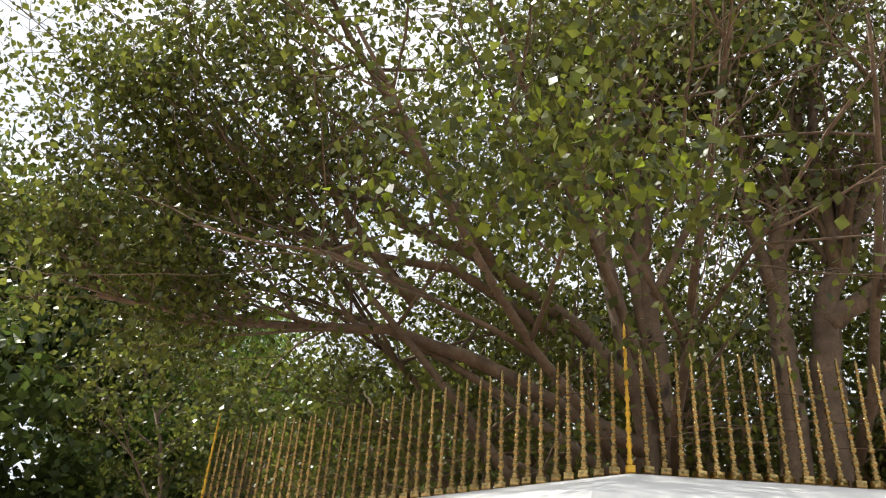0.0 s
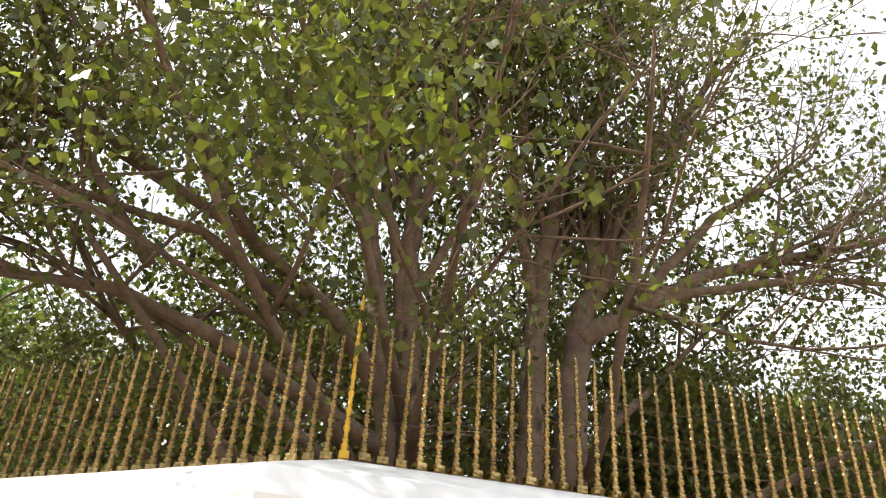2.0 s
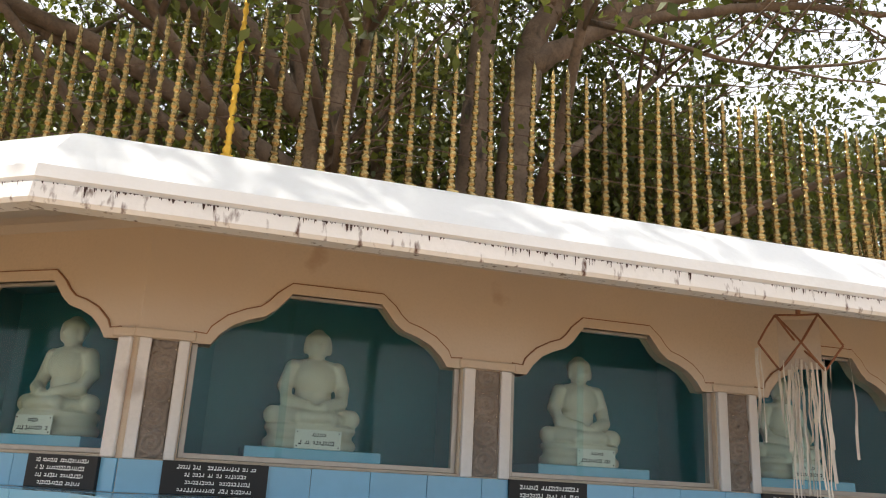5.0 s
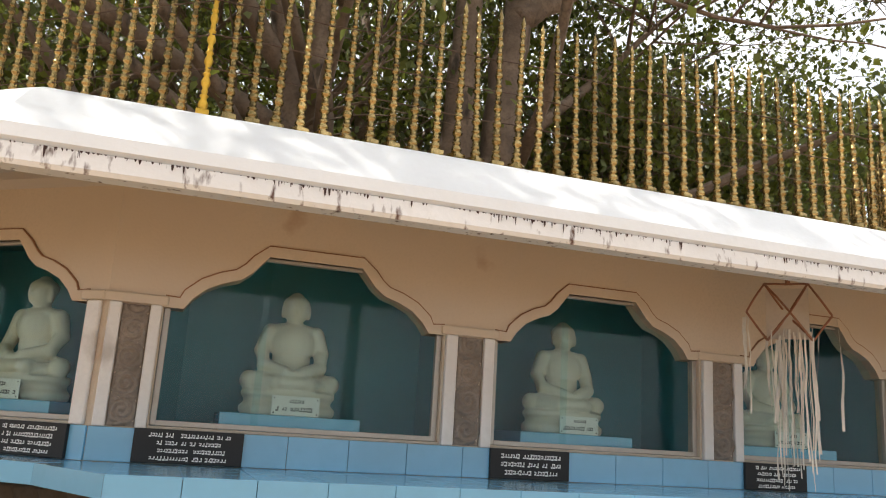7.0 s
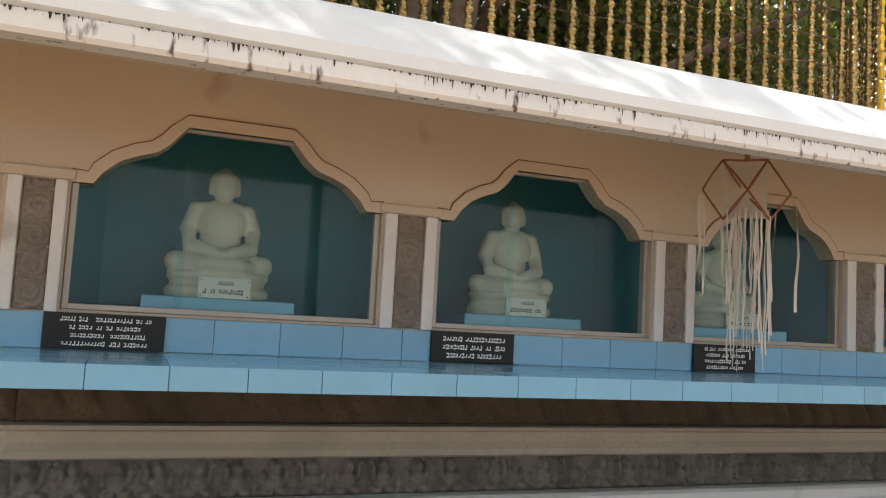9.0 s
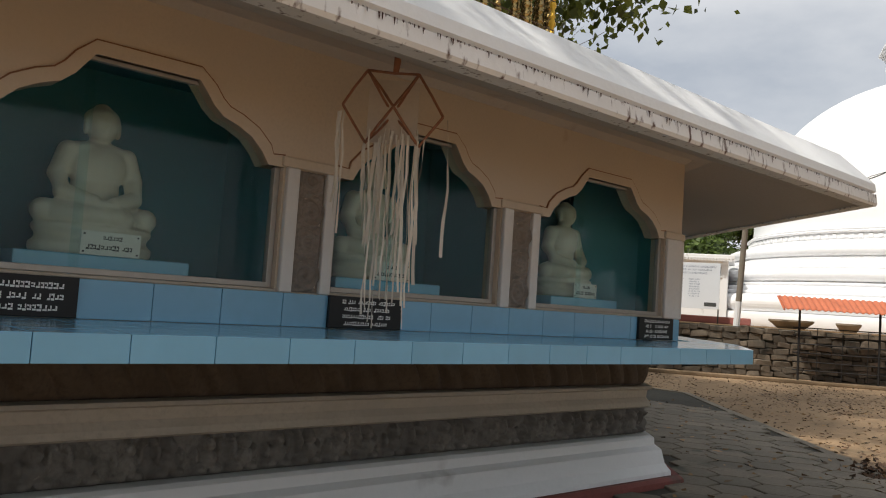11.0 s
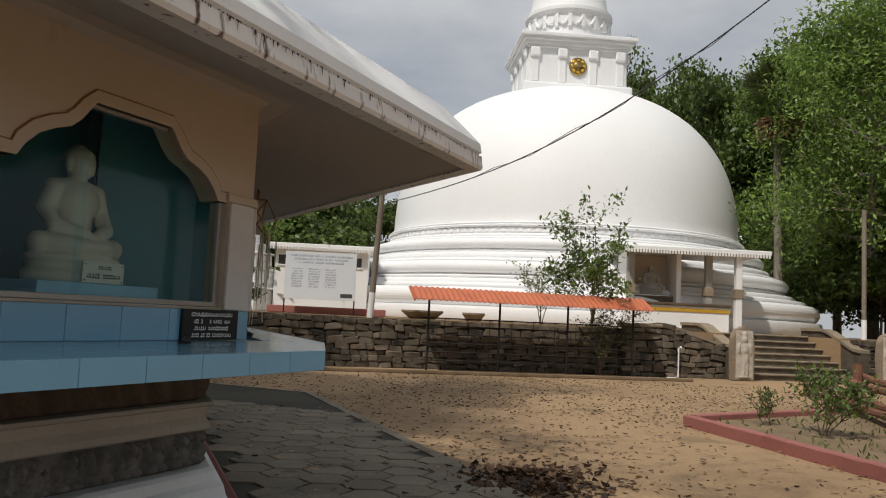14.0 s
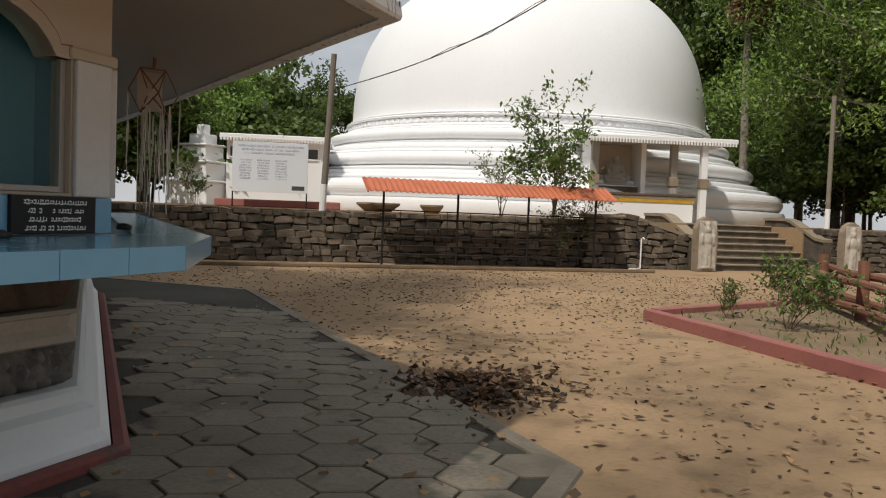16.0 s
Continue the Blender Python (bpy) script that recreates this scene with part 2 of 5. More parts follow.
def add_box(bm, lo, hi, bevel=0.0, m=None):
    vs = bmesh.ops.create_cube(bm, size=1)["verts"]
    for v in vs:
        v.co = Vector([lo[i] + (v.co[i] + 0.5) * (hi[i] - lo[i]) for i in range(3)])
    if bevel:
        es = list({e for v in vs for e in v.link_edges})
        out = bmesh.ops.bevel(bm, geom=es, offset=bevel, segments=2, affect="EDGES", profile=0.5)
        vs = list({v for f in out["faces"] for v in f.verts} | {v for v in vs if v.is_valid})
    if m:
        for v in vs:
            v.co = m @ v.co
    return bm


def box(lo, hi, bevel=0.0, m=None):
    return add_box(bmesh.new(), lo, hi, bevel, m)


def lathe(bm, profile, n=16, at=(0, 0, 0), cap=True):
    rings = []
    for r, z in profile:
        rings.append([bm.verts.new((at[0] + r * math.cos(2 * math.pi * i / n), at[1] + r * math.sin(2 * math.pi * i / n), at[2] + z)) for i in range(n)])
    for a, b in zip(rings, rings[1:]):
        for i in range(n):
            bm.faces.new((a[i], a[(i + 1) % n], b[(i + 1) % n], b[i]))
    if cap:
        bm.faces.new(rings[0][::-1])
        bm.faces.new(rings[-1])
    return bm


def add_tube(bm, pts, radii, n=6):
    """A tapered tube along points."""
    rings = []
    for i, p in enumerate(pts):
        p = Vector(p)
        d = (Vector(pts[min(i + 1, len(pts) - 1)]) - Vector(pts[max(i - 1, 0)])).normalized()
        u = d.cross(Vector((0.3, 0.9, 0.2))).normalized()
        w = d.cross(u)
        r = radii[i] if isinstance(radii, (list, tuple)) else radii
        rings.append([bm.verts.new(p + (u * math.cos(2 * math.pi * k / n) + w * math.sin(2 * math.pi * k / n)) * r) for k in range(n)])
    for a, b in zip(rings, rings[1:]):
        for i in range(n):
            bm.faces.new((a[i], a[(i + 1) % n], b[(i + 1) % n], b[i]))
    bm.faces.new(rings[0][::-1])
    bm.faces.new(rings[-1])
    return bm


def tube(pts, radii, n=6):
    return add_tube(bmesh.new(), pts, radii, n)


def text_bars(rng, width, rows, row_h, depth, bm=None, fill=0.8, m=None):
    """Rows of small round-ended bars in the rhythm of unreadable writing, on the plane y = 0 facing -y."""
    bm = bm or bmesh.new()
    for i in range(rows):
        z = (rows / 2 - i - 0.5) * row_h
        w = width * rng.uniform(fill - 0.2, fill) if i else width * fill
        x = -w / 2
        while x < w / 2:
            g = row_h * rng.uniform(0.3, 0.5)
            h = row_h * rng.uniform(0.36, 0.62)
            if rng.random() > 0.14:
                add_box(bm, (x, -depth, z - h / 2), (x + g * 0.8, 0, z - h / 2 + h * 0.32), 0, m)
                add_box(bm, (x + g * 0.5, -depth, z - h / 2 + h * 0.4), (x + g * 0.8, 0, z + h / 2), 0, m)
                if rng.random() > 0.4:
                    add_box(bm, (x, -depth, z + h * 0.22), (x + g * 0.42, 0, z + h / 2), 0, m)
            x += g
    return bm


# ---- the octagonal shrine ----
CX, CY, AP = 5.40, 16.36, 9.34


WALL_L, WALL_R, WALL_Y = 1.44, 9.10, 7.02


def face_line(angle, through_point=None):
    n = Vector((math.cos(radians(angle)), math.sin(radians(angle))))
    return (n, n.dot(through_point)) if through_point else (n, n.dot(Vector((CX, CY))) + AP)


SIDE_X, SIDE_Y = -4.56, 10.76

# the eight wall planes, from the front one on to the viewer's right round the shrine
LINES = [face_line(-90, Vector((WALL_L, WALL_Y))), face_line(-36, Vector((WALL_R, WALL_Y))), face_line(0), face_line(45), face_line(90), face_line(135), face_line(-160, Vector((SIDE_X, SIDE_Y))), face_line(-126, Vector((WALL_L, WALL_Y)))]


# the base and its ledge stand a little further out at one corner than the wall above
BASE_LINES = LINES[:1] + [face_line(-45, Vector((WALL_R + 0.15, WALL_Y)))] + LINES[2:]


def corner(k, d, lines=LINES):
    """The left corner of face k at d metres in front of the wall planes."""
    (n0, h0), (n1, h1) = lines[(k - 1) % 8], lines[k % 8]
    det = n0.x * n1.y - n0.y * n1.x
    return Vector((((h0 + d) * n1.y - (h1 + d) * n0.y) / det, (n0.x * (h1 + d) - n1.x * (h0 + d)) / det, 0))


def face_pose(k, lines=LINES):
    """Local frame of one face: x along it to the viewer's right, y inward from the wall plane, z up."""
    n = lines[k % 8][0]
    o = Vector((CX, WALL_Y, 0)) if k % 8 == 0 else (corner(k, 0, lines) + corner(k + 1, 0, lines)) / 2
    return Matrix.Translation(o) @ pose(0, 0, 0, 0, 0, math.degrees(math.atan2(n.y, n.x)) + 90)


def ext(k, d, lines=LINES):
    """Where face k begins and ends, in its own x, at d in front of the wall plane."""
    inv = face_pose(k, lines).inverted()
    return (inv @ corner(k, d, lines)).x, (inv @ corner(k + 1, d, lines)).x


def oct_ring(profile, close=True, lines=LINES):
    """A band round the whole shrine from (d, z): d metres in front of the wall plane."""
    bm = bmesh.new()
    rings = [[bm.verts.new(corner(k, d, lines) + Vector((0, 0, z))) for d, z in profile] for k in range(8)]
    n = len(profile)
    for k in range(8):
        a, b = rings[k], rings[(k + 1) % 8]
        for i in range(n if close else n - 1):
            j = (i + 1) % n
            bm.faces.new((a[i], b[i], b[j], a[j]))
    bmesh.ops.recalc_face_normals(bm, faces=bm.faces)
    return bm


ground = bmesh.new()
bmesh.ops.create_grid(ground, x_segments=60, y_segments=60, size=400)
ground_ob = tagged(part("ground", ground, M_SAND), "sandy brown earth yard with scattered leaves", "ground", kind="structure")

shrine = holder("octagonal_shrine", Matrix.Identity(4), "white-roofed octagonal image shrine with glazed niches round a tree", "shrine", kind="structure")
part("roof", oct_ring([(1.30, 2.49), (1.29, 2.55), (1.22, 2.625), (1.06, 2.79), (0.98, 2.83), (0.0, 3.17), (-1.02, 3.525), (-1.35, 3.535), (-1.35, 3.3), (-0.2, 2.95), (1.24, 2.46)]), M_WHITE, shrine, "white limewashed sloping roof")
part("fascia", oct_ring([(1.265, 2.485), (1.275, 2.47), (1.30, 2.465), (1.31, 2.395), (1.30, 2.375), (1.20, 2.375), (1.20, 2.485)]), M_FASCIA, shrine, "white eave edge with dark mould streaks")
part("soffit", oct_ring([(1.20, 2.386), (1.0, 2.445), (0.75, 2.53), (0.45, 2.64), (0.2, 2.73), (0.06, 2.74), (0.0, 2.70), (-0.02, 2.80), (0.3, 2.86), (1.2, 2.5)]), M_SOFFIT, shrine)
part("inner_wall", oct_ring([(-1.36, 0.0), (-1.36, 3.5), (-1.46, 3.5), (-1.46, 0.0)]), M_WHITE, shrine)
part("base_core", oct_ring([(-0.36, 0.0), (-0.36, 1.2), (-0.98, 1.2), (-0.98, 0.0)], lines=BASE_LINES), M_FRIEZE2, shrine)
part("plinth", oct_ring([(-0.33, 0.385), (-0.24, 0.38), (-0.21, 0.36), (-0.205, 0.30), (-0.15, 0.27), (-0.12, 0.16), (-0.07, 0.10), (-0.06, 0.0), (-0.35, 0.0)], lines=BASE_LINES), M_WHITE, shrine, "white curved plinth")
part("kerb", oct_ring([(-0.056, 0.07), (0.0, 0.075), (0.03, 0.05), (0.035, 0.0), (-0.056, 0.0)], lines=BASE_LINES), M_RED, shrine, "dark red painted cement kerb")
part("moulding", oct_ring([(-0.34, 0.80), (-0.25, 0.795), (-0.24, 0.775), (-0.28, 0.76), (-0.29, 0.70), (-0.26, 0.66), (-0.25, 0.625), (-0.28, 0.61), (-0.34, 0.61)], lines=BASE_LINES), M_MOULDING, shrine, "cream painted moulding")
part("ledge_core", oct_ring([(0.37, 1.115), (0.37, 1.19), (-0.4, 1.19), (-0.4, 1.03), (-0.30, 1.03), (-0.2, 1.115)], lines=BASE_LINES), M_GROUT, shrine)


def mould_drips():
    rng = random.Random(5)
    bm = bmesh.new()
    for k in (-1, 0, 1):
        m = face_pose(k)
        s, s_end = ext(k, 1.3)
        while s < s_end:
            dense = 0.5 + 0.5 * math.sin(s * 1.9 + k) * math.sin(s * 5.3)
            w = rng.uniform(0.003, 0.014)
            h = rng.uniform(0.003, 0.012) + (rng.random() ** 5) * 0.04
            if rng.random() < 0.15 + 0.5 * dense:
                y = -1.3105
                vs = [bm.verts.new(m @ Vector((s + a * w, y + rng.uniform(0, 0.001), 2.4665 - c * h))) for a, c in ((0, 0), (1, 0), (0.9, 0.6), (0.6, 1), (0.3, 0.7))]
                bm.faces.new(vs)
            s += w * rng.uniform(0.4, 1.6)
    return bm


part("mould_streaks", mould_drips(), M_MOULD, shrine, "black mould streaks along the eave")


def arch_line(L, R, grow=0.0, spring=2.04, top=2.39):
    """The bracketed arch from its left to its right springing, moved outward by grow."""
    run = 0.27 * (R - L)
    uv = [(0, 0), (0.10, 0.18), (0.26, 0.36), (0.46, 0.48), (0.66, 0.56), (0.80, 0.70), (0.91, 0.87), (1, 1)]
    a = [(L, spring)] + [(L + 0.10 + u * run, spring + v * (top - spring)) for u, v in uv]
    pts = a + [(L + R - x, z) for x, z in reversed(a)]
    if not grow:
        return pts
    out = []
    for i, p in enumerate(pts):
        q0, q1 = Vector(pts[max(i - 1, 0)]), Vector(pts[min(i + 1, len(pts) - 1)])
        d = (q1 - q0).normalized()
        out.append((p[0] - d.y * grow, p[1] + d.x * grow))
    return out


def wall_panel(k, m, windows):
    h0, h1 = ext(k, 0)
    g0, g1 = ext(k, -0.13)
    bm = bmesh.new()
    edges = []

    def loop(pts):
        vs = [bm.verts.new((x, 0, z)) for x, z in pts]
        for i in range(len(vs)):
            edges.append(bm.edges.new((vs[i], vs[(i + 1) % len(vs)])))

    loop([(h0, 1.19), (h1, 1.19), (h1, 2.78), (h0, 2.78)])
    for L, R in windows:
        loop([(L, 1.40), (R, 1.40)] + arch_line(L, R)[::-1])
    bmesh.ops.triangle_fill(bm, use_beauty=True, edges=edges)
    out = bmesh.ops.extrude_face_region(bm, geom=bm.faces[:])
    for v in (g for g in out["geom"] if isinstance(g, bmesh.types.BMVert)):
        v.co.y += 0.13
        v.co.x = g0 + (v.co.x - h0) * (g1 - g0) / (h1 - h0) if v.co.x < h0 + 1e-4 or v.co.x > h1 - 1e-4 else v.co.x
    bmesh.ops.recalc_face_normals(bm, faces=bm.faces)
    bmesh.ops.transform(bm, matrix=m, verts=bm.verts)
    return bm


def rim(m, L, R, g0, g1, y0, y1):
    a, b = arch_line(L, R, g0), arch_line(L, R, g1)
    bm = bmesh.new()
    cols = [[bm.verts.new(m @ Vector((p[0], y, p[1]))) for p, y in ((a[i], y1), (a[i], y0), (b[i], y0), (b[i], y1))] for i in range(len(a))]
    for p, q in zip(cols, cols[1:]):
        for i in range(4):
            bm.faces.new((p[i], q[i], q[(i + 1) % 4], p[(i + 1) % 4]))
    bm.faces.new(cols[0])
    bm.faces.new(cols[-1][::-1])
    bmesh.ops.recalc_face_normals(bm, faces=bm.faces)
    return bm


def relief(name, x0, x1, z0, z1, height, step, material, parent, m, y=0.0, label=""):
    """A carved panel: a fine sheet raised by height(x, z) metres from the plane y, closed at its edges."""
    nx, nz = max(2, int((x1 - x0) / step)), max(2, int((z1 - z0) / step))
    xs, zs = np.linspace(x0, x1, nx + 1), np.linspace(z0, z1, nz + 1)
    X, Z = np.meshgrid(xs, zs)
    H = height(X, Z)
    H[0, :] = H[-1, :] = H[:, 0] = H[:, -1] = 0
    verts = [m @ Vector((a, y - h, c)) for a, h, c in zip(X.ravel(), H.ravel(), Z.ravel())]
    faces = [(r * (nx + 1) + c, r * (nx + 1) + c + 1, (r + 1) * (nx + 1) + c + 1, (r + 1) * (nx + 1) + c) for r in range(nz) for c in range(nx)]
    return raw(name, verts, faces, material, parent, label, smooth=True)


def scrolls(cx, w):
    def h(X, Z):
        out = np.zeros_like(X)
        c = w * 0.98
        k = np.floor((Z - 1.40) / c)
        zc = 1.40 + (k + 0.5) * c
        side = np.where(k % 2 == 0, 1.0, -1.0)
        dx, dz = (X - cx) * side, Z - zc
        r, th = np.hypot(dx, dz), np.arctan2(dz, dx)
        out = 0.024 * (0.5 + 0.5 * np.cos(2 * np.pi * r / (w * 0.24) - th)) * (r < w * 0.52) + 0.010 * np.cos(th * 5) * (r > w * 0.40)
        return out + 0.004
    return h


def wave_leaves(X, Z):
    u = (X + (Z - 0.9) * 0.55) / 0.19
    f = u - np.floor(u)
    v = (Z - 0.80) / 0.23
    return 0.012 + 0.03 * v + 0.055 * np.abs(np.sin(np.pi * f)) ** 0.6 * (0.35 + 0.65 * np.sin(np.pi * np.clip(v, 0, 1))) + 0.006 * np.sin(40 * X + 30 * Z)


def dwarfs(X, Z):
    k = np.floor(X / 0.215)
    jit = np.sin(k * 12.9898) * 0.5
    x = X - (k + 0.5) * 0.215 + jit * 0.018
    z = Z - 0.39

    def blob(cx, cz, sx, sz, a):
        return a * np.clip(1 - ((x - cx) / sx) ** 2 - ((z - cz) / sz) ** 2, 0, 1) ** 0.4

    flip = np.where(k % 2 == 0, 1, -1)
    parts = [blob(0, 0.165, 0.036, 0.042, 0.040), blob(0, 0.085, 0.055, 0.055, 0.036), blob(-0.045, 0.03, 0.045, 0.028, 0.036), blob(0.045, 0.03, 0.045, 0.028, 0.036),
             blob(0.062 * flip, 0.13, 0.018, 0.06, 0.026), blob(-0.066 * flip, 0.10, 0.02, 0.045, 0.026), blob(0.078 * flip, 0.185, 0.025, 0.018, 0.026)]
    return 0.008 + np.maximum.reduce(parts) * 2.1 + 0.004 * np.sin(90 * X) * np.sin(80 * Z)


# window openings along each face: left and right edges in face coordinates
WINDOWS = {0: [(1.736 - CX, 3.37 - CX), (3.71 - CX, 5.22 - CX), (5.56 - CX, 6.885 - CX), (7.265 - CX, 8.845 - CX)]}
for k in (-1, 1):
    b0, b1 = ext(k, 0)
    wide = (b1 - b0 - 0.30 * 3 - 0.42) / 4
    WINDOWS[k] = [(b0 + 0.30 + i * (wide + 0.30), b0 + 0.30 + i * (wide + 0.30) + wide) for i in range(4)]
text_rng = random.Random(11)
shrine_faces = {}
for k in range(-3, 5):
    m = face_pose(k)
    wins = WINDOWS.get(k, [])
    H0, H1 = ext(k, 0)
    wall = tagged(part("wall_%d" % (k + 4), wall_panel(k, m, wins), M_BEIGE), "peach-beige painted shrine wall with bracketed arches", "wall", kind="structure")
    shrine_faces[k] = wall
    if not wins:
        continue
    # niches behind the glass
    niche = tagged(part("niche_%d" % (k + 4), box((H0 + 0.3, 0.92, 1.2), (H1 - 0.3, 0.96, 2.72), 0, m), M_TEAL), "dark teal painted niche behind glass", "niche", kind="structure")
    part("niche_floor", box((H0 + 0.2, 0.13, 1.30), (H1 - 0.2, 0.92, 1.395), 0, m), M_TEAL, niche)
    part("niche_ceiling", box((H0 + 0.2, 0.13, 2.55), (H1 - 0.2, 0.92, 2.6), 0, m), M_TEAL, niche)
    gaps = [H0 + 0.16] + [(a[1] + b[0]) / 2 for a, b in zip(wins, wins[1:])] + [H1 - 0.16]
    for g in gaps:
        part("partition", box((g - 0.04, 0.13, 1.395), (g + 0.04, 0.92, 2.55), 0, m), M_TEAL, niche)
    for i, (L, R) in enumerate(wins):
        win = tagged(new("window_%d" % ((k + 4) * 10 + i + 1)), "glazed arched niche window with thin frame", "window", kind="structure")
        part("arch_rim", rim(m, L, R, 0.0, 0.062, -0.014, 0.06), M_BEIGE, win, "beige raised arch moulding")
        # a thin dark brown strip draws the line incised round the moulding
        part("arch_line", rim(m, L, R, 0.0625, 0.070, -0.010, 0.02), M_LINE, win, "dark brown outline of the arch")
        fr = bmesh.new()
        add_box(fr, (L + 0.002, 0.030, 1.402), (L + 0.035, 0.070, 2.10), 0.004, m)
        add_box(fr, (R - 0.035, 0.030, 1.402), (R - 0.002, 0.070, 2.10), 0.004, m)
        add_box(fr, (L + 0.03, 0.026, 1.402), (R - 0.03, 0.075, 1.432), 0.004, m)
        add_box(fr, (L + 0.3, 0.030, 2.372), (R - 0.3, 0.066, 2.40), 0.004, m)
        part("window_frame", fr, M_ALU, win)
        part("sill", box((L - 0.01, -0.012, 1.385), (R + 0.01, 0.024, 1.401), 0.004, m), M_MOULDING, win)
        mid = L + (R - L) * 0.34
        for a, b, y in ((L + 0.03, mid + 0.02, 0.043), (mid - 0.02, R - 0.03, 0.055)):
            g = part("pane", box((a, y, 1.43), (b, y + 0.004, 2.45), 0, m), M_GLASS, win, "clear greenish glass pane")
            g.visible_shadow = False
    # pillars between windows: white strips beside a carved panel
    spans = [(H0 + 0.015, wins[0][0] - 0.01)] + [(a[1] + 0.01, b[0] - 0.01) for a, b in zip(wins, wins[1:])]
    for a, b in spans:
        w = b - a
        col = tagged(new("pilaster_%d" % (k + 4)), "white pilaster with carved grey scroll panel", "pilaster", kind="structure")
        p0, p1 = a + (0.012 if k == 1 and a < H0 + 0.05 else w * 0.24), b - w * 0.22
        part("edge_strip", box((a, -0.035, 1.385), (p0, 0.0, 2.045), 0.008, m), M_STRIP, col)
        part("edge_strip", box((p1, -0.035, 1.385), (b, 0.0, 2.045), 0.008, m), M_STRIP, col)
        relief("carved_panel", p0 + 0.002, p1 - 0.002, 1.39, 2.04, scrolls((p0 + p1) / 2, p1 - p0), 0.008, M_CARVE, col, m, -0.004, "grey-brown carved scroll panel")
        part("capital", box((a - 0.03, -0.030, 2.046), (b + 0.03, 0.0, 2.10), 0.008, m), M_BEIGE, col)
    end = tagged(new("pilaster_%d" % (k + 4)), "plain white end pilaster at the wall corner", "pilaster", kind="structure")
    part("shaft", box((wins[-1][1] + 0.01, -0.030, 1.385), (H1 - 0.02, 0.0, 2.045), 0.01, m), M_STRIP, end)
    part("capital", box((wins[-1][1] - 0.03, -0.036, 2.046), (H1 + 0.004, 0.0, 2.10), 0.01, m), M_BEIGE, end)
    # carved base
    a0, a1 = ext(k, -0.34, BASE_LINES)
    mb = face_pose(k, BASE_LINES)
    relief("leaf_frieze", a0, a1, 0.80, 1.03, wave_leaves, 0.013, M_FRIEZE1, shrine, mb, 0.35, "dark brown carved wave frieze")
    relief("dwarf_frieze", a0, a1, 0.385, 0.612, dwarfs, 0.010, M_FRIEZE2, shrine, mb, 0.345, "weathered grey frieze of squat figures")
    # black memorial plaques
    for j, (L, R) in enumerate(wins):
        if k == 0:
            px, pw = ((1.67 - CX, 2.24 - CX), (3.70 - CX, 4.23 - CX), (5.55 - CX, 6.06 - CX), (8.487 - CX, 8.975 - CX))[j]
        else:
            px, pw = L, L + 0.5
            if k == -1 and j == 3:
                px, pw = R - 0.46, R + 0.02
        pl = holder("memorial_plaque", m @ Matrix.Translation(((px + pw) / 2, -0.028, 1.294)), "polished black granite plaque with white engraved lettering", "plaque", "memorial plaques")
        part("slab", box(((px - pw) / 2, -0.012, -0.085), ((pw - px) / 2, 0.012, 0.092), 0.003), M_BLACK, pl)
        tagged(part("lettering", text_bars(text_rng, (pw - px) * 0.92, 4 if j in (0, 2, 3) else 3, 0.040 if j in (0, 2, 3) else 0.048, 0.0015, m=Matrix.Translation((0, -0.0125, 0.002))), M_TEXT, pl), kind="stuff")

# ---- statues ----


def statue_mesh():
    bm = bmesh.new()

    def ball(c, r, rot=(0, 0, 0)):
        vs = bmesh.ops.create_uvsphere(bm, u_segments=20, v_segments=12, radius=1)["verts"]
        mm = pose(*c, *rot) @ Matrix.Diagonal((*r, 1))
        for v in vs:
            v.co = mm @ v.co

    def limb(pts, radii):
        add_tube(bm, pts, radii, 12)
        for p, r in zip(pts, radii):
            ball(p, (r, r, r))

    lathe_prof = [(0.285, 0.0), (0.30, 0.02), (0.30, 0.05), (0.27, 0.075), (0.275, 0.10), (0.295, 0.12), (0.29, 0.145), (0.25, 0.155)]
    start = len(bm.verts)
    lathe(bm, lathe_prof, 28)
    bm.verts.ensure_lookup_table()
    for v in bm.verts[start:]:
        v.co.y *= 0.62
    ball((0, 0.02, 0.21), (0.20, 0.15, 0.075))
    for s in (-1, 1):
        limb([(s * 0.10, 0.06, 0.215), (s * 0.25, -0.02, 0.205), (s * 0.10, -0.13, 0.195), (-s * 0.07, -0.155, 0.20)], [0.075, 0.062, 0.052, 0.04])
        limb([(s * 0.143, 0.03, 0.515), (s * 0.188, 0.025, 0.40), (s * 0.175, -0.04, 0.305), (s * 0.05, -0.13, 0.265)], [0.058, 0.050, 0.046, 0.036])
        ball((s * 0.082, 0.0, 0.655), (0.013, 0.02, 0.05))
    ball((0, -0.13, 0.255), (0.085, 0.045, 0.022))
    ball((0, 0.035, 0.34), (0.122, 0.092, 0.16))
    ball((0, 0.02, 0.455), (0.150, 0.095, 0.13))
    ball((0, 0.03, 0.535), (0.162, 0.075, 0.052))
    limb([(0, 0.03, 0.55), (0, 0.02, 0.61)], [0.055, 0.05])
    ball((0, 0.003, 0.668), (0.080, 0.085, 0.092))
    ball((0, 0.018, 0.703), (0.088, 0.090, 0.062))
    ball((0, 0.02, 0.764), (0.040, 0.040, 0.018))
    ball((0, -0.076, 0.658), (0.011, 0.018, 0.022))
    me = bpy.data.meshes.new("seated_statue")
    bm.to_mesh(me)
    bm.free()
    me.materials.append(M_STATUE)
    return me


STATUE = statue_mesh()


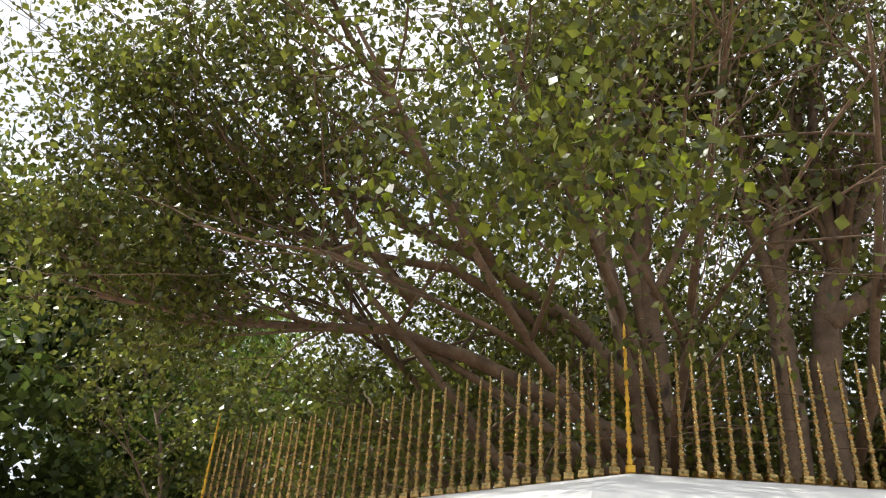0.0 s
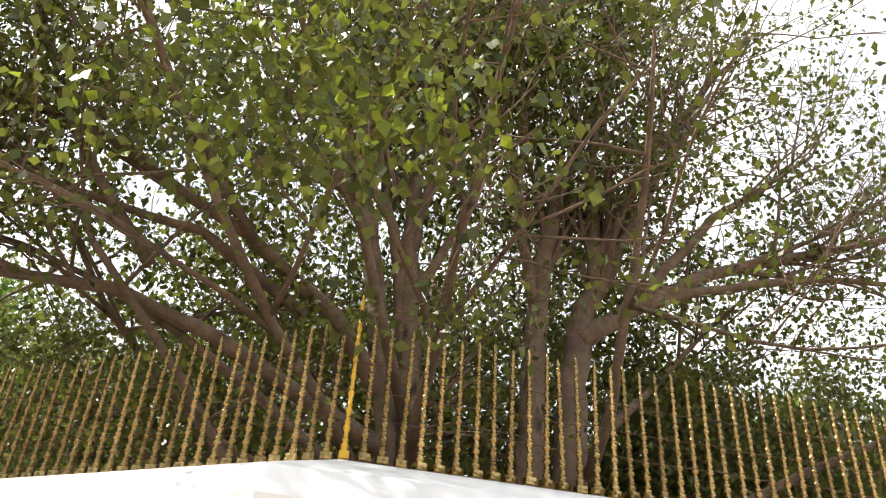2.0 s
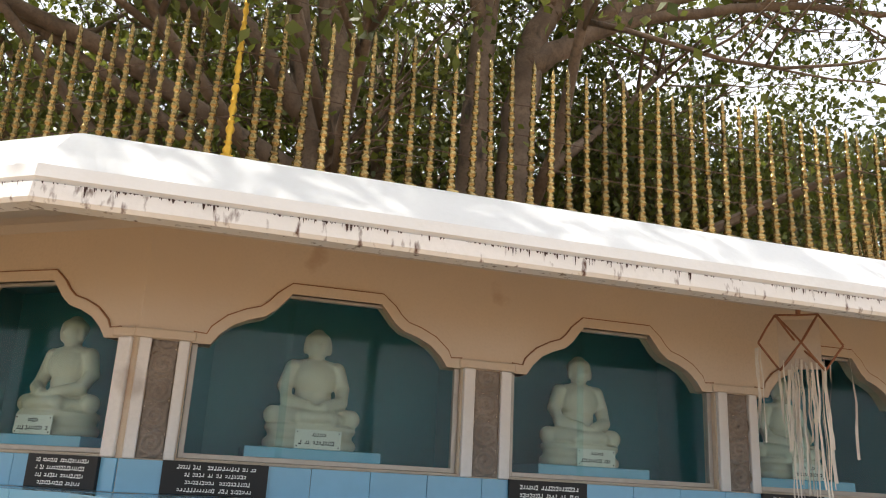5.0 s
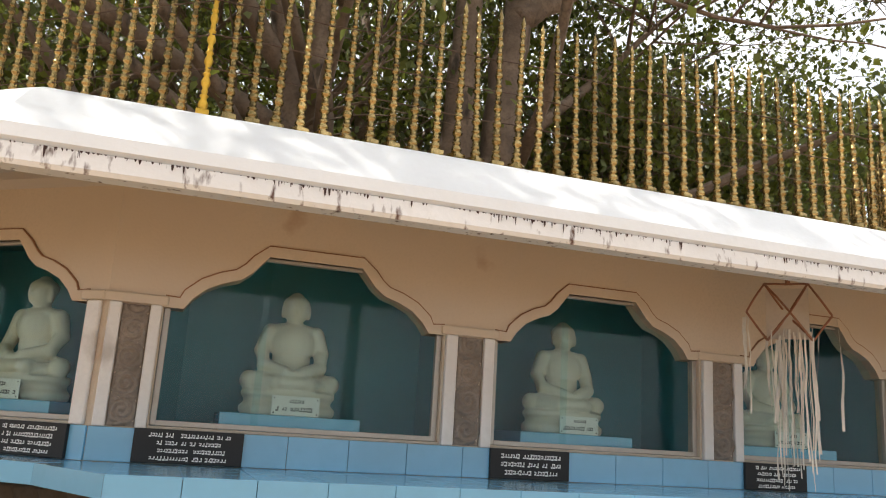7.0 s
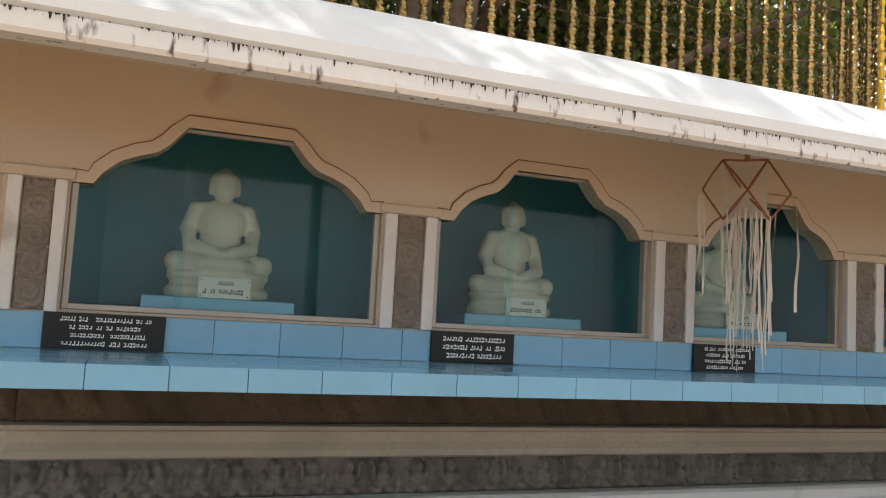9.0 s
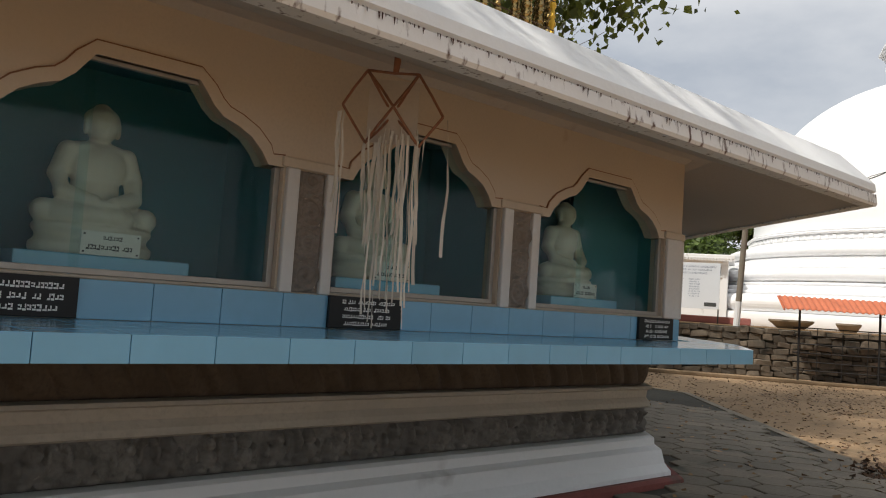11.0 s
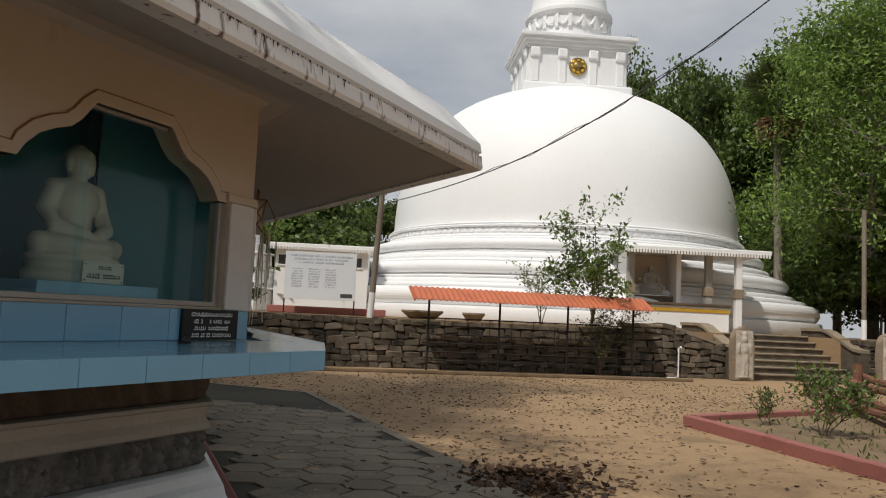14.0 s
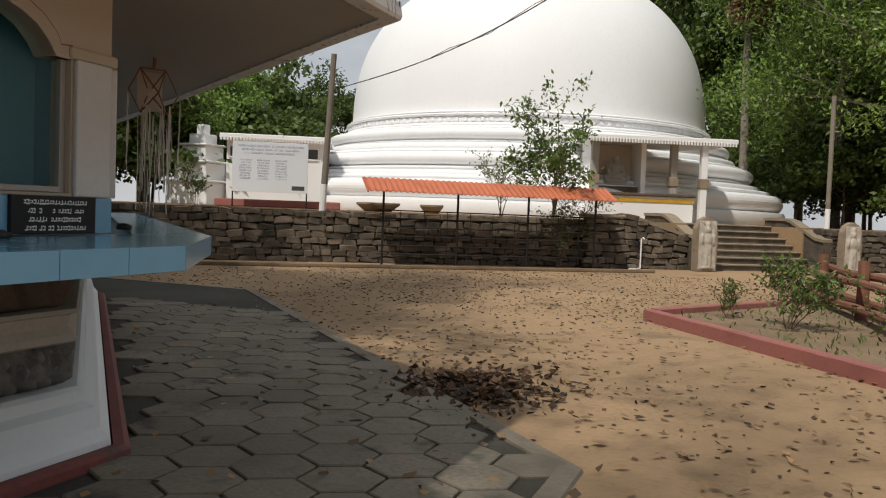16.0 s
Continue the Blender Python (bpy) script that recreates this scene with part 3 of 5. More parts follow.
def seated_statue(m, label, material=None):
    ob = new("seated_statue", STATUE)
    ob.matrix_world = m
    r = ob.modifiers.new("remesh", "REMESH")
    r.mode, r.voxel_size, r.use_smooth_shade = "VOXEL", 0.009, True
    s = ob.modifiers.new("smooth", "SMOOTH")
    s.factor, s.iterations = 0.5, 2
    return tagged(ob, label, "statue", "niche statues")


for k, wins in WINDOWS.items():
    m = face_pose(k)
    for i, (L, R) in enumerate(wins):
        c = (L + R) / 2 + (0.12 if k == 0 and i == 3 else -0.02 if k == 0 else 0.0)
        block = holder("statue_plinth", m @ Matrix.Translation((c, 0.5, 1.395)), "sky-blue tiled block under a seated statue", "plinth", "statue plinths")
        part("block", box((-0.42, -0.24, 0), (0.42, 0.24, 0.105), 0.006), M_TILE, block)
        seated_statue(m @ Matrix.Translation((c, 0.5, 1.50)), "cream painted seated meditation statue behind glass")
        name_plate = holder("name_plate", m @ Matrix.Translation((c + 0.02, 0.285, 1.502)), "small white name plate with dark lettering", "sign", "statue name plates")
        part("plate", box((-0.145, -0.004, 0), (0.145, 0.004, 0.115), 0.002), M_PLATE, name_plate)
        bm = text_bars(text_rng, 0.10, 1, 0.04, 0.0015, m=Matrix.Translation((0, -0.0045, 0.085)))
        text_bars(text_rng, 0.25, 1, 0.045, 0.0015, bm, m=Matrix.Translation((0, -0.0045, 0.038)), fill=0.95)
        tagged(part("lettering", bm, M_INK, name_plate), kind="stuff")
        for sx in (-0.13, 0.13):
            for sz in (0.014, 0.10):
                part("rivet", box((sx - 0.004, -0.007, sz - 0.004), (sx + 0.004, -0.004, sz + 0.004)), M_INK, name_plate)

# ---- gold finial fence on the roof ----


def post_profile(h):
    prof = [(0.030, 0.0), (0.030, 0.07)]
    z, w = 0.075, 0.021
    unit = (h - 0.16) / 9
    for i in range(9):
        s = 1 - i * 0.045
        prof += [(w * s * 0.66, z), (w * s * 1.22, z + unit * 0.16), (w * s * 1.30, z + unit * 0.30), (w * s * 0.70, z + unit * 0.54), (w * s * 1.10, z + unit * 0.60), (w * s * 1.10, z + unit * 0.68), (w * s * 0.68, z + unit * 0.73), (w * s * 0.86, z + unit * 0.88)]
        z += unit
    prof += [(0.014, z), (0.010, z + 0.03), (0.002, h)]
    return prof


def post_mesh(name, h, material, wide=1.0):
    bm = bmesh.new()
    add_box(bm, (-0.034 * wide, -0.034 * wide, 0), (0.034 * wide, 0.034 * wide, 0.075), 0.006)
    lathe(bm, [(r * wide, z) for r, z in post_profile(h)][1:], 8)
    me = bpy.data.meshes.new(name)
    bm.to_mesh(me)
    bm.free()
    me.materials.append(material)
    me.polygons.foreach_set("use_smooth", [True] * len(me.polygons))
    return me


POST, TALL = post_mesh("post", 1.42, M_GOLD, 1.6), post_mesh("corner_post", 1.70, M_GOLDY, 1.35)
fence_rng = random.Random(3)
FENCE_D = -1.10
for k in (-1, 0, 1):
    m = face_pose(k)
    fence = holder("finial_fence", m, "row of gold painted turned finial posts on the roof", "fence", "roof fences")
    f0, f1 = ext(k, FENCE_D)
    n = round((f1 - f0) / 0.178) - 1
    for i in range(n):
        s = f0 + (i + 1) * (f1 - f0) / (n + 1)
        ob = new("post", POST)
        ob.parent = fence
        ob.matrix_basis = pose(s + fence_rng.uniform(-0.008, 0.008), -FENCE_D, 3.55 + fence_rng.uniform(-0.012, 0.004), fence_rng.uniform(-1, 1), fence_rng.uniform(-1.2, 1.2), fence_rng.uniform(0, 40)) @ Matrix.Diagonal((1, 1, fence_rng.uniform(0.97, 1.02), 1))
    ob = new("corner_post", TALL)
    ob.parent = fence
    ob.matrix_basis = pose(f0, -FENCE_D, 3.55)
    ob["label"] = "taller bright gold corner post"
    for z in (3.95, 4.22, 4.50):
        part("tie_wire", tube([(f0 + i * (f1 - f0) / 16, -FENCE_D - 0.02, z + 0.012 * math.sin(i * 2.3)) for i in range(17)], 0.005, 5), M_WIRE, fence)

# ---- paper lanterns under the eave ----


def lantern(m, label, rng, drop=0.82):
    ob = holder("paper_lantern", m, label, "lantern", "hanging lanterns")
    part("hanger", tube([(0, 0, 0.0), (0.004, 0, -0.05), (0, 0.002, -0.10)], [0.012, 0.017, 0.014], 8), M_STICK, ob)
    w, t, b = 0.235, -0.10, -0.42
    mid = (t + b) / 2
    P = {"t1": (-0.13, 0, t), "t2": (0.11, 0, t), "l": (-w, 0, mid + 0.0), "r": (w, 0, mid - 0.02), "b1": (-0.12, 0, b), "b2": (0.13, 0, b), "c": (0, -0.13, mid - 0.02), "k": (0, 0.13, mid)}
    for a, c in (("t1", "t2"), ("t1", "l"), ("t2", "r"), ("l", "b1"), ("r", "b2"), ("t1", "c"), ("t2", "c"), ("b1", "c"), ("b2", "c"), ("t1", "k"), ("t2", "k"), ("b1", "k"), ("b2", "k")):
        part("stick", tube([P[a], [(p + q) / 2 + rng.uniform(-0.004, 0.004) for p, q in zip(P[a], P[c])], P[c]], 0.0065, 5), M_STICK, ob)
    part("paper_panel", box((-0.12, 0.10, b + 0.02), (0.12, 0.102, t - 0.01)), M_SOFFIT, ob)
    for i in range(44):
        side = i >= 38
        x = rng.choice((-w, w)) + rng.uniform(-0.02, 0.02) if side else rng.uniform(-0.14, 0.15)
        y = rng.uniform(-0.10, 0.10) * (0.2 if side else 1)
        z0 = mid - 0.03 if side else b + rng.uniform(-0.02, 0.08)
        ln = rng.uniform(0.35, 0.62) if side else rng.uniform(0.3, drop)
        ww = rng.uniform(0.004, 0.009)
        bm = bmesh.new()
        prev = None
        px, py, tw = x, y, rng.uniform(0, 3)
        for j in range(9):
            z = z0 - ln * j / 8
            px += rng.uniform(-0.008, 0.008)
            tw += rng.uniform(-0.5, 0.5)
            d = Vector((math.cos(tw), math.sin(tw) * 0.6, 0)) * ww
            cur = [bm.verts.new(Vector((px, py, z)) + d), bm.verts.new(Vector((px, py, z)) - d)]
            if prev:
                bm.faces.new((prev[0], prev[1], cur[1], cur[0]))
            prev = cur
        part("streamer", bm, M_PAPER, ob)
    return ob


lantern(pose(5.47, 6.44, 2.63, 0, 0, -38) @ Matrix.Diagonal((1.07, 1.05, 1.14, 1)), "lantern frame of brown sticks with white paper streamers", random.Random(2))
lantern(pose(11.1, 8.5, 2.55, 0, 0, -30) @ Matrix.Diagonal((0.85, 0.9, 1.1, 1)), "lantern frame with long white paper streamers under the eave", random.Random(9))

# ---- blue tiled ledge, tile by tile ----
tiles = tagged(new("tiled_ledge"), "glossy sky-blue tiled offering ledge round the shrine", "ledge", kind="structure")
LEDGE = {0: (0.98, 1.60 - CX, 8.50 - CX), 1: (0.41, ext(1, 0.41, BASE_LINES)[0] + 0.06, ext(1, 0.41, BASE_LINES)[1]), -1: (0.41, ext(-1, 0.41)[0], ext(-1, 0.41)[1] - 0.06)}
for k, (depth, h0, h1) in LEDGE.items():
    m, mw = face_pose(k, BASE_LINES), face_pose(k)
    v0, v1 = ext(k, 0)
    n = 22
    w, vw = (h1 - h0) / n, (v1 - v0) / n
    part("ledge_slab", box((h0, -depth + 0.03, 1.108), (h1, -0.36, 1.19), 0, m), M_GROUT, tiles)
    rows = max(2, round(depth / 0.25))
    for i in range(n):
        a, b = h0 + i * w + 0.0015, h0 + (i + 1) * w - 0.0015
        part("tile", box((a, -depth, 1.105), (b, -depth + 0.028, 1.205), 0.002, m), M_TILE, tiles)
        for r in range(rows):
            d0, d1 = -depth + 0.029 + r * (depth - 0.041) / rows, -depth + 0.0275 + (r + 1) * (depth - 0.041) / rows
            part("tile", box((a, d0, 1.192), (b, d1, 1.205), 0.002, m), M_TILE, tiles)
        part("tile", box((v0 + i * vw + 0.0015, -0.015, 1.207), (v0 + (i + 1) * vw - 0.0015, 0.0, 1.383), 0.002, mw), M_TILE, tiles)
# slanting corners where the deep front shelf meets the shallow side shelves
for k, near, far, inner0, inner1 in ((1, (LEDGE[0][2], -0.98), (LEDGE[1][1], -0.41), (LEDGE[0][2], -0.012), (LEDGE[1][1], -0.012)), (-1, (LEDGE[0][1], -0.98), (LEDGE[-1][2], -0.41), (LEDGE[0][1], -0.012), (LEDGE[-1][2], -0.012))):
    m0, m1 = face_pose(0), face_pose(k, BASE_LINES)
    top = [m0 @ Vector((*near, 0)), m1 @ Vector((*far, 0)), m1 @ Vector((*inner1, 0)), m0 @ Vector((*inner0, 0))]
    vs = [(p.x, p.y, z) for z in (1.105, 1.204) for p in top]
    raw("corner_tile", vs, [(0, 3, 2, 1), (4, 5, 6, 7), (0, 1, 5, 4), (1, 2, 6, 5), (2, 3, 7, 6), (3, 0, 4, 7)], M_TILE, tiles)

# a dark crumpled cloth and a bird-dropping stain sit on the ledge


def crumple(m, label, seed, size):
    bm = bmesh.new()
    bmesh.ops.create_icosphere(bm, subdivisions=3, radius=1)
    rng = Vector((seed, seed * 2, 0))
    for v in bm.verts:
        v.co *= 0.75 + 0.5 * noise.noise(v.co * 2.2 + rng)
        v.co = Vector((v.co.x * size, v.co.y * size * 0.7, max(0, (v.co.z + 0.6) * size * 0.45)))
    ob = part("crumpled_cloth", bm, M_INK, smooth=True)
    ob.matrix_world = m
    return tagged(ob, label, "cloth")


crumple(face_pose(0) @ pose(8.22 - CX, -0.30, 1.206), "small dark crumpled cloth lying on the blue ledge", 1.0, 0.055)
crumple(face_pose(1) @ pose(ext(1, 0)[0] + 0.6, -0.2, 1.206, 0, 0, 40), "dark crumpled rag on the corner of the ledge", 4.0, 0.06)

# ---- paved apron ----
AR = 2.28
part_ob = tagged(part("pavement", oct_ring([(0.03, 0.004), (AR, 0.004), (AR, 0.0), (0.03, 0.0)], lines=BASE_LINES), M_JOINT), "dark mossy paved apron round the shrine", "pavement", kind="structure")


def paver_mesh(i):
    rng = random.Random(i)
    bm = bmesh.new()
    r = 0.223
    hexa = [(r * math.cos(math.pi / 3 * k) + rng.uniform(-0.004, 0.004), r * math.sin(math.pi / 3 * k) + rng.uniform(-0.004, 0.004)) for k in range(6)]
    lo, mid, hi = ([bm.verts.new((x * s, y * s, z)) for x, y in hexa] for s, z in ((1, 0), (1, 0.014), (0.965, 0.020)))
    bm.faces.new(hi)
    for a, b in ((lo, mid), (mid, hi)):
        for k in range(6):
            bm.faces.new((a[k], a[(k + 1) % 6], b[(k + 1) % 6], b[k]))
    me = bpy.data.meshes.new("paver")
    bm.to_mesh(me)
    bm.free()
    me.materials.append(M_PAVER)
    return me


part("border", oct_ring([(AR - 0.13, 0.004), (AR - 0.125, 0.02), (AR + 0.0, 0.02), (AR + 0.01, 0.0)], lines=BASE_LINES), M_PAVER, part_ob, "concrete edging of the paving")
PAVERS = [paver_mesh(i) for i in range(5)]
prng = random.Random(21)
px_step, py_step = 0.232 * 1.5, 0.232 * math.sqrt(3)


def apron_depth(x, y):
    return max(n.x * x + n.y * y - h for n, h in BASE_LINES)


for i in range(-5, 46):
    for j in range(-2, 36):
        x, y = -1 + i * px_step, 4.6 + (j + 0.5 * (i % 2)) * py_step
        if 0.10 < apron_depth(x, y) < AR - 0.17 and y - CY < 0 and x > 2.5:
            ob = new("paver", prng.choice(PAVERS))
            ob.parent = part_ob
            ob.matrix_basis = pose(x, y, 0.003 + prng.uniform(-0.003, 0.004), prng.uniform(-0.5, 0.5), prng.uniform(-0.5, 0.5), 60 * prng.randrange(6))

# ---- foliage helpers ----


def leaves(name, pts, size, material, parent, rng, droop=0.5, narrow=0.62, label=""):
    """One leaf blade of two folded triangles at each point."""
    pts = np.asarray(pts)
    n = len(pts)
    d = rng.normal(size=(n, 3))
    d[:, 2] -= droop * 1.6
    d /= np.linalg.norm(d, axis=1)[:, None]
    u = np.cross(d, rng.normal(size=(n, 3)))
    u /= np.linalg.norm(u, axis=1)[:, None] + 1e-9
    w = np.cross(d, u)
    s = size * rng.uniform(0.6, 1.3, size=(n, 1))
    a = pts
    b = pts + d * s * 0.42 + u * s * narrow * 0.5 + w * s * 0.10
    c = pts + d * s
    e = pts + d * s * 0.42 - u * s * narrow * 0.5 + w * s * 0.10
    verts = np.stack([a, b, c, e], 1).reshape(-1, 3)
    me = bpy.data.meshes.new(name)
    me.vertices.add(4 * n)
    me.vertices.foreach_set("co", verts.ravel())
    me.loops.add(4 * n)
    me.loops.foreach_set("vertex_index", np.arange(4 * n))
    me.polygons.add(n)
    me.polygons.foreach_set("loop_start", np.arange(0, 4 * n, 4))
    me.update(calc_edges=True)
    return finish(name, me, material, parent, label)


def grow(bm, rng, p, d, length, r, level, tips, kids, up=0.12, spread=0.8, seg=6):
    pts, radii = [Vector(p)], [r]
    d = Vector(d).normalized()
    for i in range(seg):
        d = (d + Vector((rng.uniform(-1, 1), rng.uniform(-1, 1), rng.uniform(-1, 1))) * 0.16 + Vector((0, 0, up * (0.5 if level else 1)))).normalized()
        pts.append(pts[-1] + d * length / seg)
        radii.append(r * (1 - 0.72 * (i + 1) / seg))
    add_tube(bm, pts, radii, 8 if level == 0 else 5 if level < 3 else 4)
    if level >= len(kids):
        tips.extend(tuple(q) for q in pts[2:])
        return
    if level == len(kids) - 1:
        tips.extend(tuple(q) for q in pts[3:])
    for c in range(kids[level]):
        t = rng.uniform(0.3, 1.0)
        i = min(seg - 1, int(t * seg))
        q = pts[i].lerp(pts[i + 1], t * seg - i)
        side = Vector((rng.uniform(-1, 1), rng.uniform(-1, 1), rng.uniform(-0.35, 0.6)))
        nd = (d * (1 - spread * 0.55) + side.normalized() * spread).normalized()
        grow(bm, rng, q, nd, length * rng.uniform(0.45, 0.72), max(radii[i] * 0.6, 0.008), level + 1, tips, kids, up * 0.4, spread, seg)


# ---- the great bodhi tree inside the shrine ----
bodhi = holder("bodhi_tree", Matrix.Identity(4), "huge old sacred fig tree with many stems and dense leaves", "tree")
brng = random.Random(17)
tips = []
boughs = [
    ([(3.2, 12.8, 0), (2.95, 12.8, 5.6), (2.38, 12.8, 8.9), (2.05, 12.9, 10.4), (1.5, 12.6, 13.2)], 0.23, 0.07),
    ([(3.4, 12.9, 0), (3.29, 12.8, 5.6), (3.05, 12.8, 8.9), (3.05, 12.8, 11.4), (3.9, 12.7, 14.7)], 0.26, 0.07),
    ([(3.2, 12.8, 6.4), (2.82, 12.7, 8.8), (2.33, 12.6, 10.4), (1.9, 12.2, 13)], 0.13, 0.04),
    ([(3.08, 12.8, 8.7), (3.32, 12.7, 10.7), (4.2, 12.3, 13.5)], 0.12, 0.04),
    ([(3.2, 12.7, 8.0), (4.0, 12.4, 9.6), (4.6, 12.0, 12.5)], 0.10, 0.03),
    ([(5.25, 12.9, 0), (5.34, 12.8, 5.8), (5.4, 12.8, 8.0), (5.8, 12.8, 10.5), (7.5, 12.8, 15.5)], 0.30, 0.08),
    ([(5.95, 12.9, 0), (6.0, 12.8, 6.1), (6.2, 12.8, 8.0), (6.62, 12.8, 8.9), (7.2, 12.8, 10.8), (9.8, 12.8, 15.2)], 0.32, 0.08),
    ([(6.1, 12.7, 7.6), (7.24, 12.7, 8.45), (8.86, 12.6, 9.5), (11.2, 12.5, 10.4), (13.8, 12.4, 11.5)], 0.20, 0.05),
    ([(6.6, 12.8, 8.8), (6.5, 12.7, 11.4), (6.9, 12.4, 14.5)], 0.16, 0.05),
    ([(6.55, 12.8, 8.6), (7.76, 12.8, 11.2), (9.4, 12.5, 14.2)], 0.17, 0.05),
    ([(7.0, 12.7, 8.3), (8.12, 12.6, 8.9), (10.85, 12.4, 9.7), (13.5, 12.2, 10.0)], 0.14, 0.04),
    ([(7.2, 12.7, 8.5), (8.9, 12.3, 10.6), (11.6, 12.3, 12.9)], 0.13, 0.04),
    ([(5.36, 12.8, 8.2), (4.9, 12.4, 10.2), (5.0, 12.0, 13.0)], 0.12, 0.04),
    ([(2.9, 12.8, 6.0), (1.89, 12.7, 7.3), (0.28, 12.5, 8.4), (-2.2, 12.2, 9.5), (-5.2, 12.0, 10.2)], 0.17, 0.05),
    ([(2.9, 12.7, 5.2), (0.17, 12.5, 6.5), (-1.4, 12.5, 7.0), (-3.9, 12.4, 6.9), (-6.5, 12.2, 7.2)], 0.15, 0.04),
    ([(1.5, 12.7, 7.2), (-0.4, 12.4, 8.2), (-2.6, 12.0, 8.3), (-5.3, 11.8, 9.2)], 0.11, 0.03),
]
stems = [
    ((3.2, 12.5, 4.2), (-1.0, -0.15, 0.6), 8.5, 0.10, 0.02), ((2.6, 12.4, 4.6), (-0.8, -0.7, 0.6), 8.0, 0.10, 0.03), ((3.3, 12.4, 4.8), (-0.3, -1.0, 0.8), 7.0, 0.10, 0.04),
    ((3.0, 12.8, 4.0), (-1.0, 0.35, 0.45), 9.0, 0.11, 0.02), ((6.2, 12.6, 5.2), (0.2, -1.0, 0.85), 7.0, 0.10, 0.04),
    ((6.6, 13.0, 6.0), (0.75, 0.35, 0.95), 6.5, 0.10, 0.06), ((3.2, 12.5, 5.6), (-0.65, -0.5, 0.95), 8.5, 0.10, 0.06),
    ((5.0, 13.8, 2.5), (0.0, 0.5, 1), 9.0, 0.2, 0.1), ((2.0, 14.5, 0), (-0.25, 0.3, 1), 9.0, 0.22, 0.1), ((1.6, 13.0, 3.6), (-0.9, -0.35, 0.9), 8.0, 0.10, 0.05),
    ((-1.0, 12.5, 7.5), (-1.0, -0.35, 0.8), 7.5, 0.10, 0.05), ((0.5, 12.2, 8.0), (-0.9, -0.6, 0.7), 7.5, 0.10, 0.05), ((-2.0, 12.0, 8.0), (-1.0, 0.2, 0.7), 6.5, 0.09, 0.05),
    ((4.4, 14.6, 2.0), (0.1, 0.2, 1), 10.0, 0.2, 0.1), ((7.6, 14.8, 0), (0.2, 0.2, 1), 8.0, 0.2, 0.08),
]
for i in range(36):
    x = brng.uniform(-6.5, 4.0) if i < 11 else brng.uniform(4.0, 16.0)
    stems.append(((x, brng.uniform(15.0, 19.0), 2.2), (brng.uniform(-0.5, 0.5), brng.uniform(-0.2, 0.4), 0.9), brng.uniform(4.5, 7.5) * (1.0 if x < 5 else 0.75), 0.12, 0.05))
for pts, r0, r1 in boughs:
    fine, n_fine = [], 5
    for a, b in zip(pts, pts[1:]):
        for i in range(n_fine):
            q = Vector(a).lerp(Vector(b), i / n_fine)
            fine.append(q + Vector((brng.uniform(-1, 1), brng.uniform(-1, 1), 0)) * 0.045)
    fine.append(Vector(pts[-1]))
    rads = [r0 + (r1 - r0) * i / (len(fine) - 1) for i in range(len(fine))]
    part("bough", tube(fine, rads, 10), M_BARK, bodhi, smooth=True)
    side = bmesh.new()
    for i in range(len(fine) // 2 + 1, len(fine)):
        if fine[i].z > 6.2:
            for c in range(2):
                d = (fine[i] - fine[i - 1]).normalized() + Vector((brng.uniform(-1, 1), brng.uniform(-1, 1), brng.uniform(-0.3, 0.8))) * 0.9
                grow(side, brng, fine[i], d, brng.uniform(2.0, 3.4), rads[i] * 0.5, 1, tips, (0, 4, 2), 0.04, 0.75, 5)
    part("branch_work", side, M_BARK, bodhi)
wood = bmesh.new()
for p, d, ln, r, up in stems:
    grow(wood, brng, p, d, ln, r, 0, tips, (6, 5, 3), up, 0.85)
low_faces = [f for f in wood.faces if f.calc_center_median().z < 4.9 and f.calc_center_median().y < 11.2 and f.calc_center_median().x < 12]
bmesh.ops.delete(wood, geom=low_faces, context="FACES")
part("limb_work", wood, M_BARK, bodhi, "grey-brown branching stems", smooth=True)
nrng = np.random.default_rng(4)
tip_pts = np.array(tips)
keep = (tip_pts[:, 2] > 3.6) & ~((tip_pts[:, 1] < 9.5) & (tip_pts[:, 2] < 4.8))
keep &= nrng.uniform(size=len(tip_pts)) < np.where((tip_pts[:, 0] > 7.5) & (tip_pts[:, 1] < 14.0), 0.35, 1.0)
before_trunks = (tip_pts[:, 0] > 2.0) & (tip_pts[:, 0] < 9.0) & (tip_pts[:, 1] < 12.9) & (tip_pts[:, 2] < 11.5)
keep &= nrng.uniform(size=len(tip_pts)) < np.where(before_trunks, 0.45, 1.0)
tip_pts = tip_pts[keep]
cloud = np.repeat(tip_pts, max(1, int(250000 / len(tip_pts))), axis=0)
cloud = cloud + nrng.normal(size=cloud.shape) * (0.27, 0.27, 0.21)
cloud = cloud[~((cloud[:, 2] < 4.4) & (cloud[:, 1] < 10))]
leaves("crown", cloud, 0.145, M_LEAF, bodhi, nrng, 0.5, 0.7, "dense dark green heart-shaped leaves")
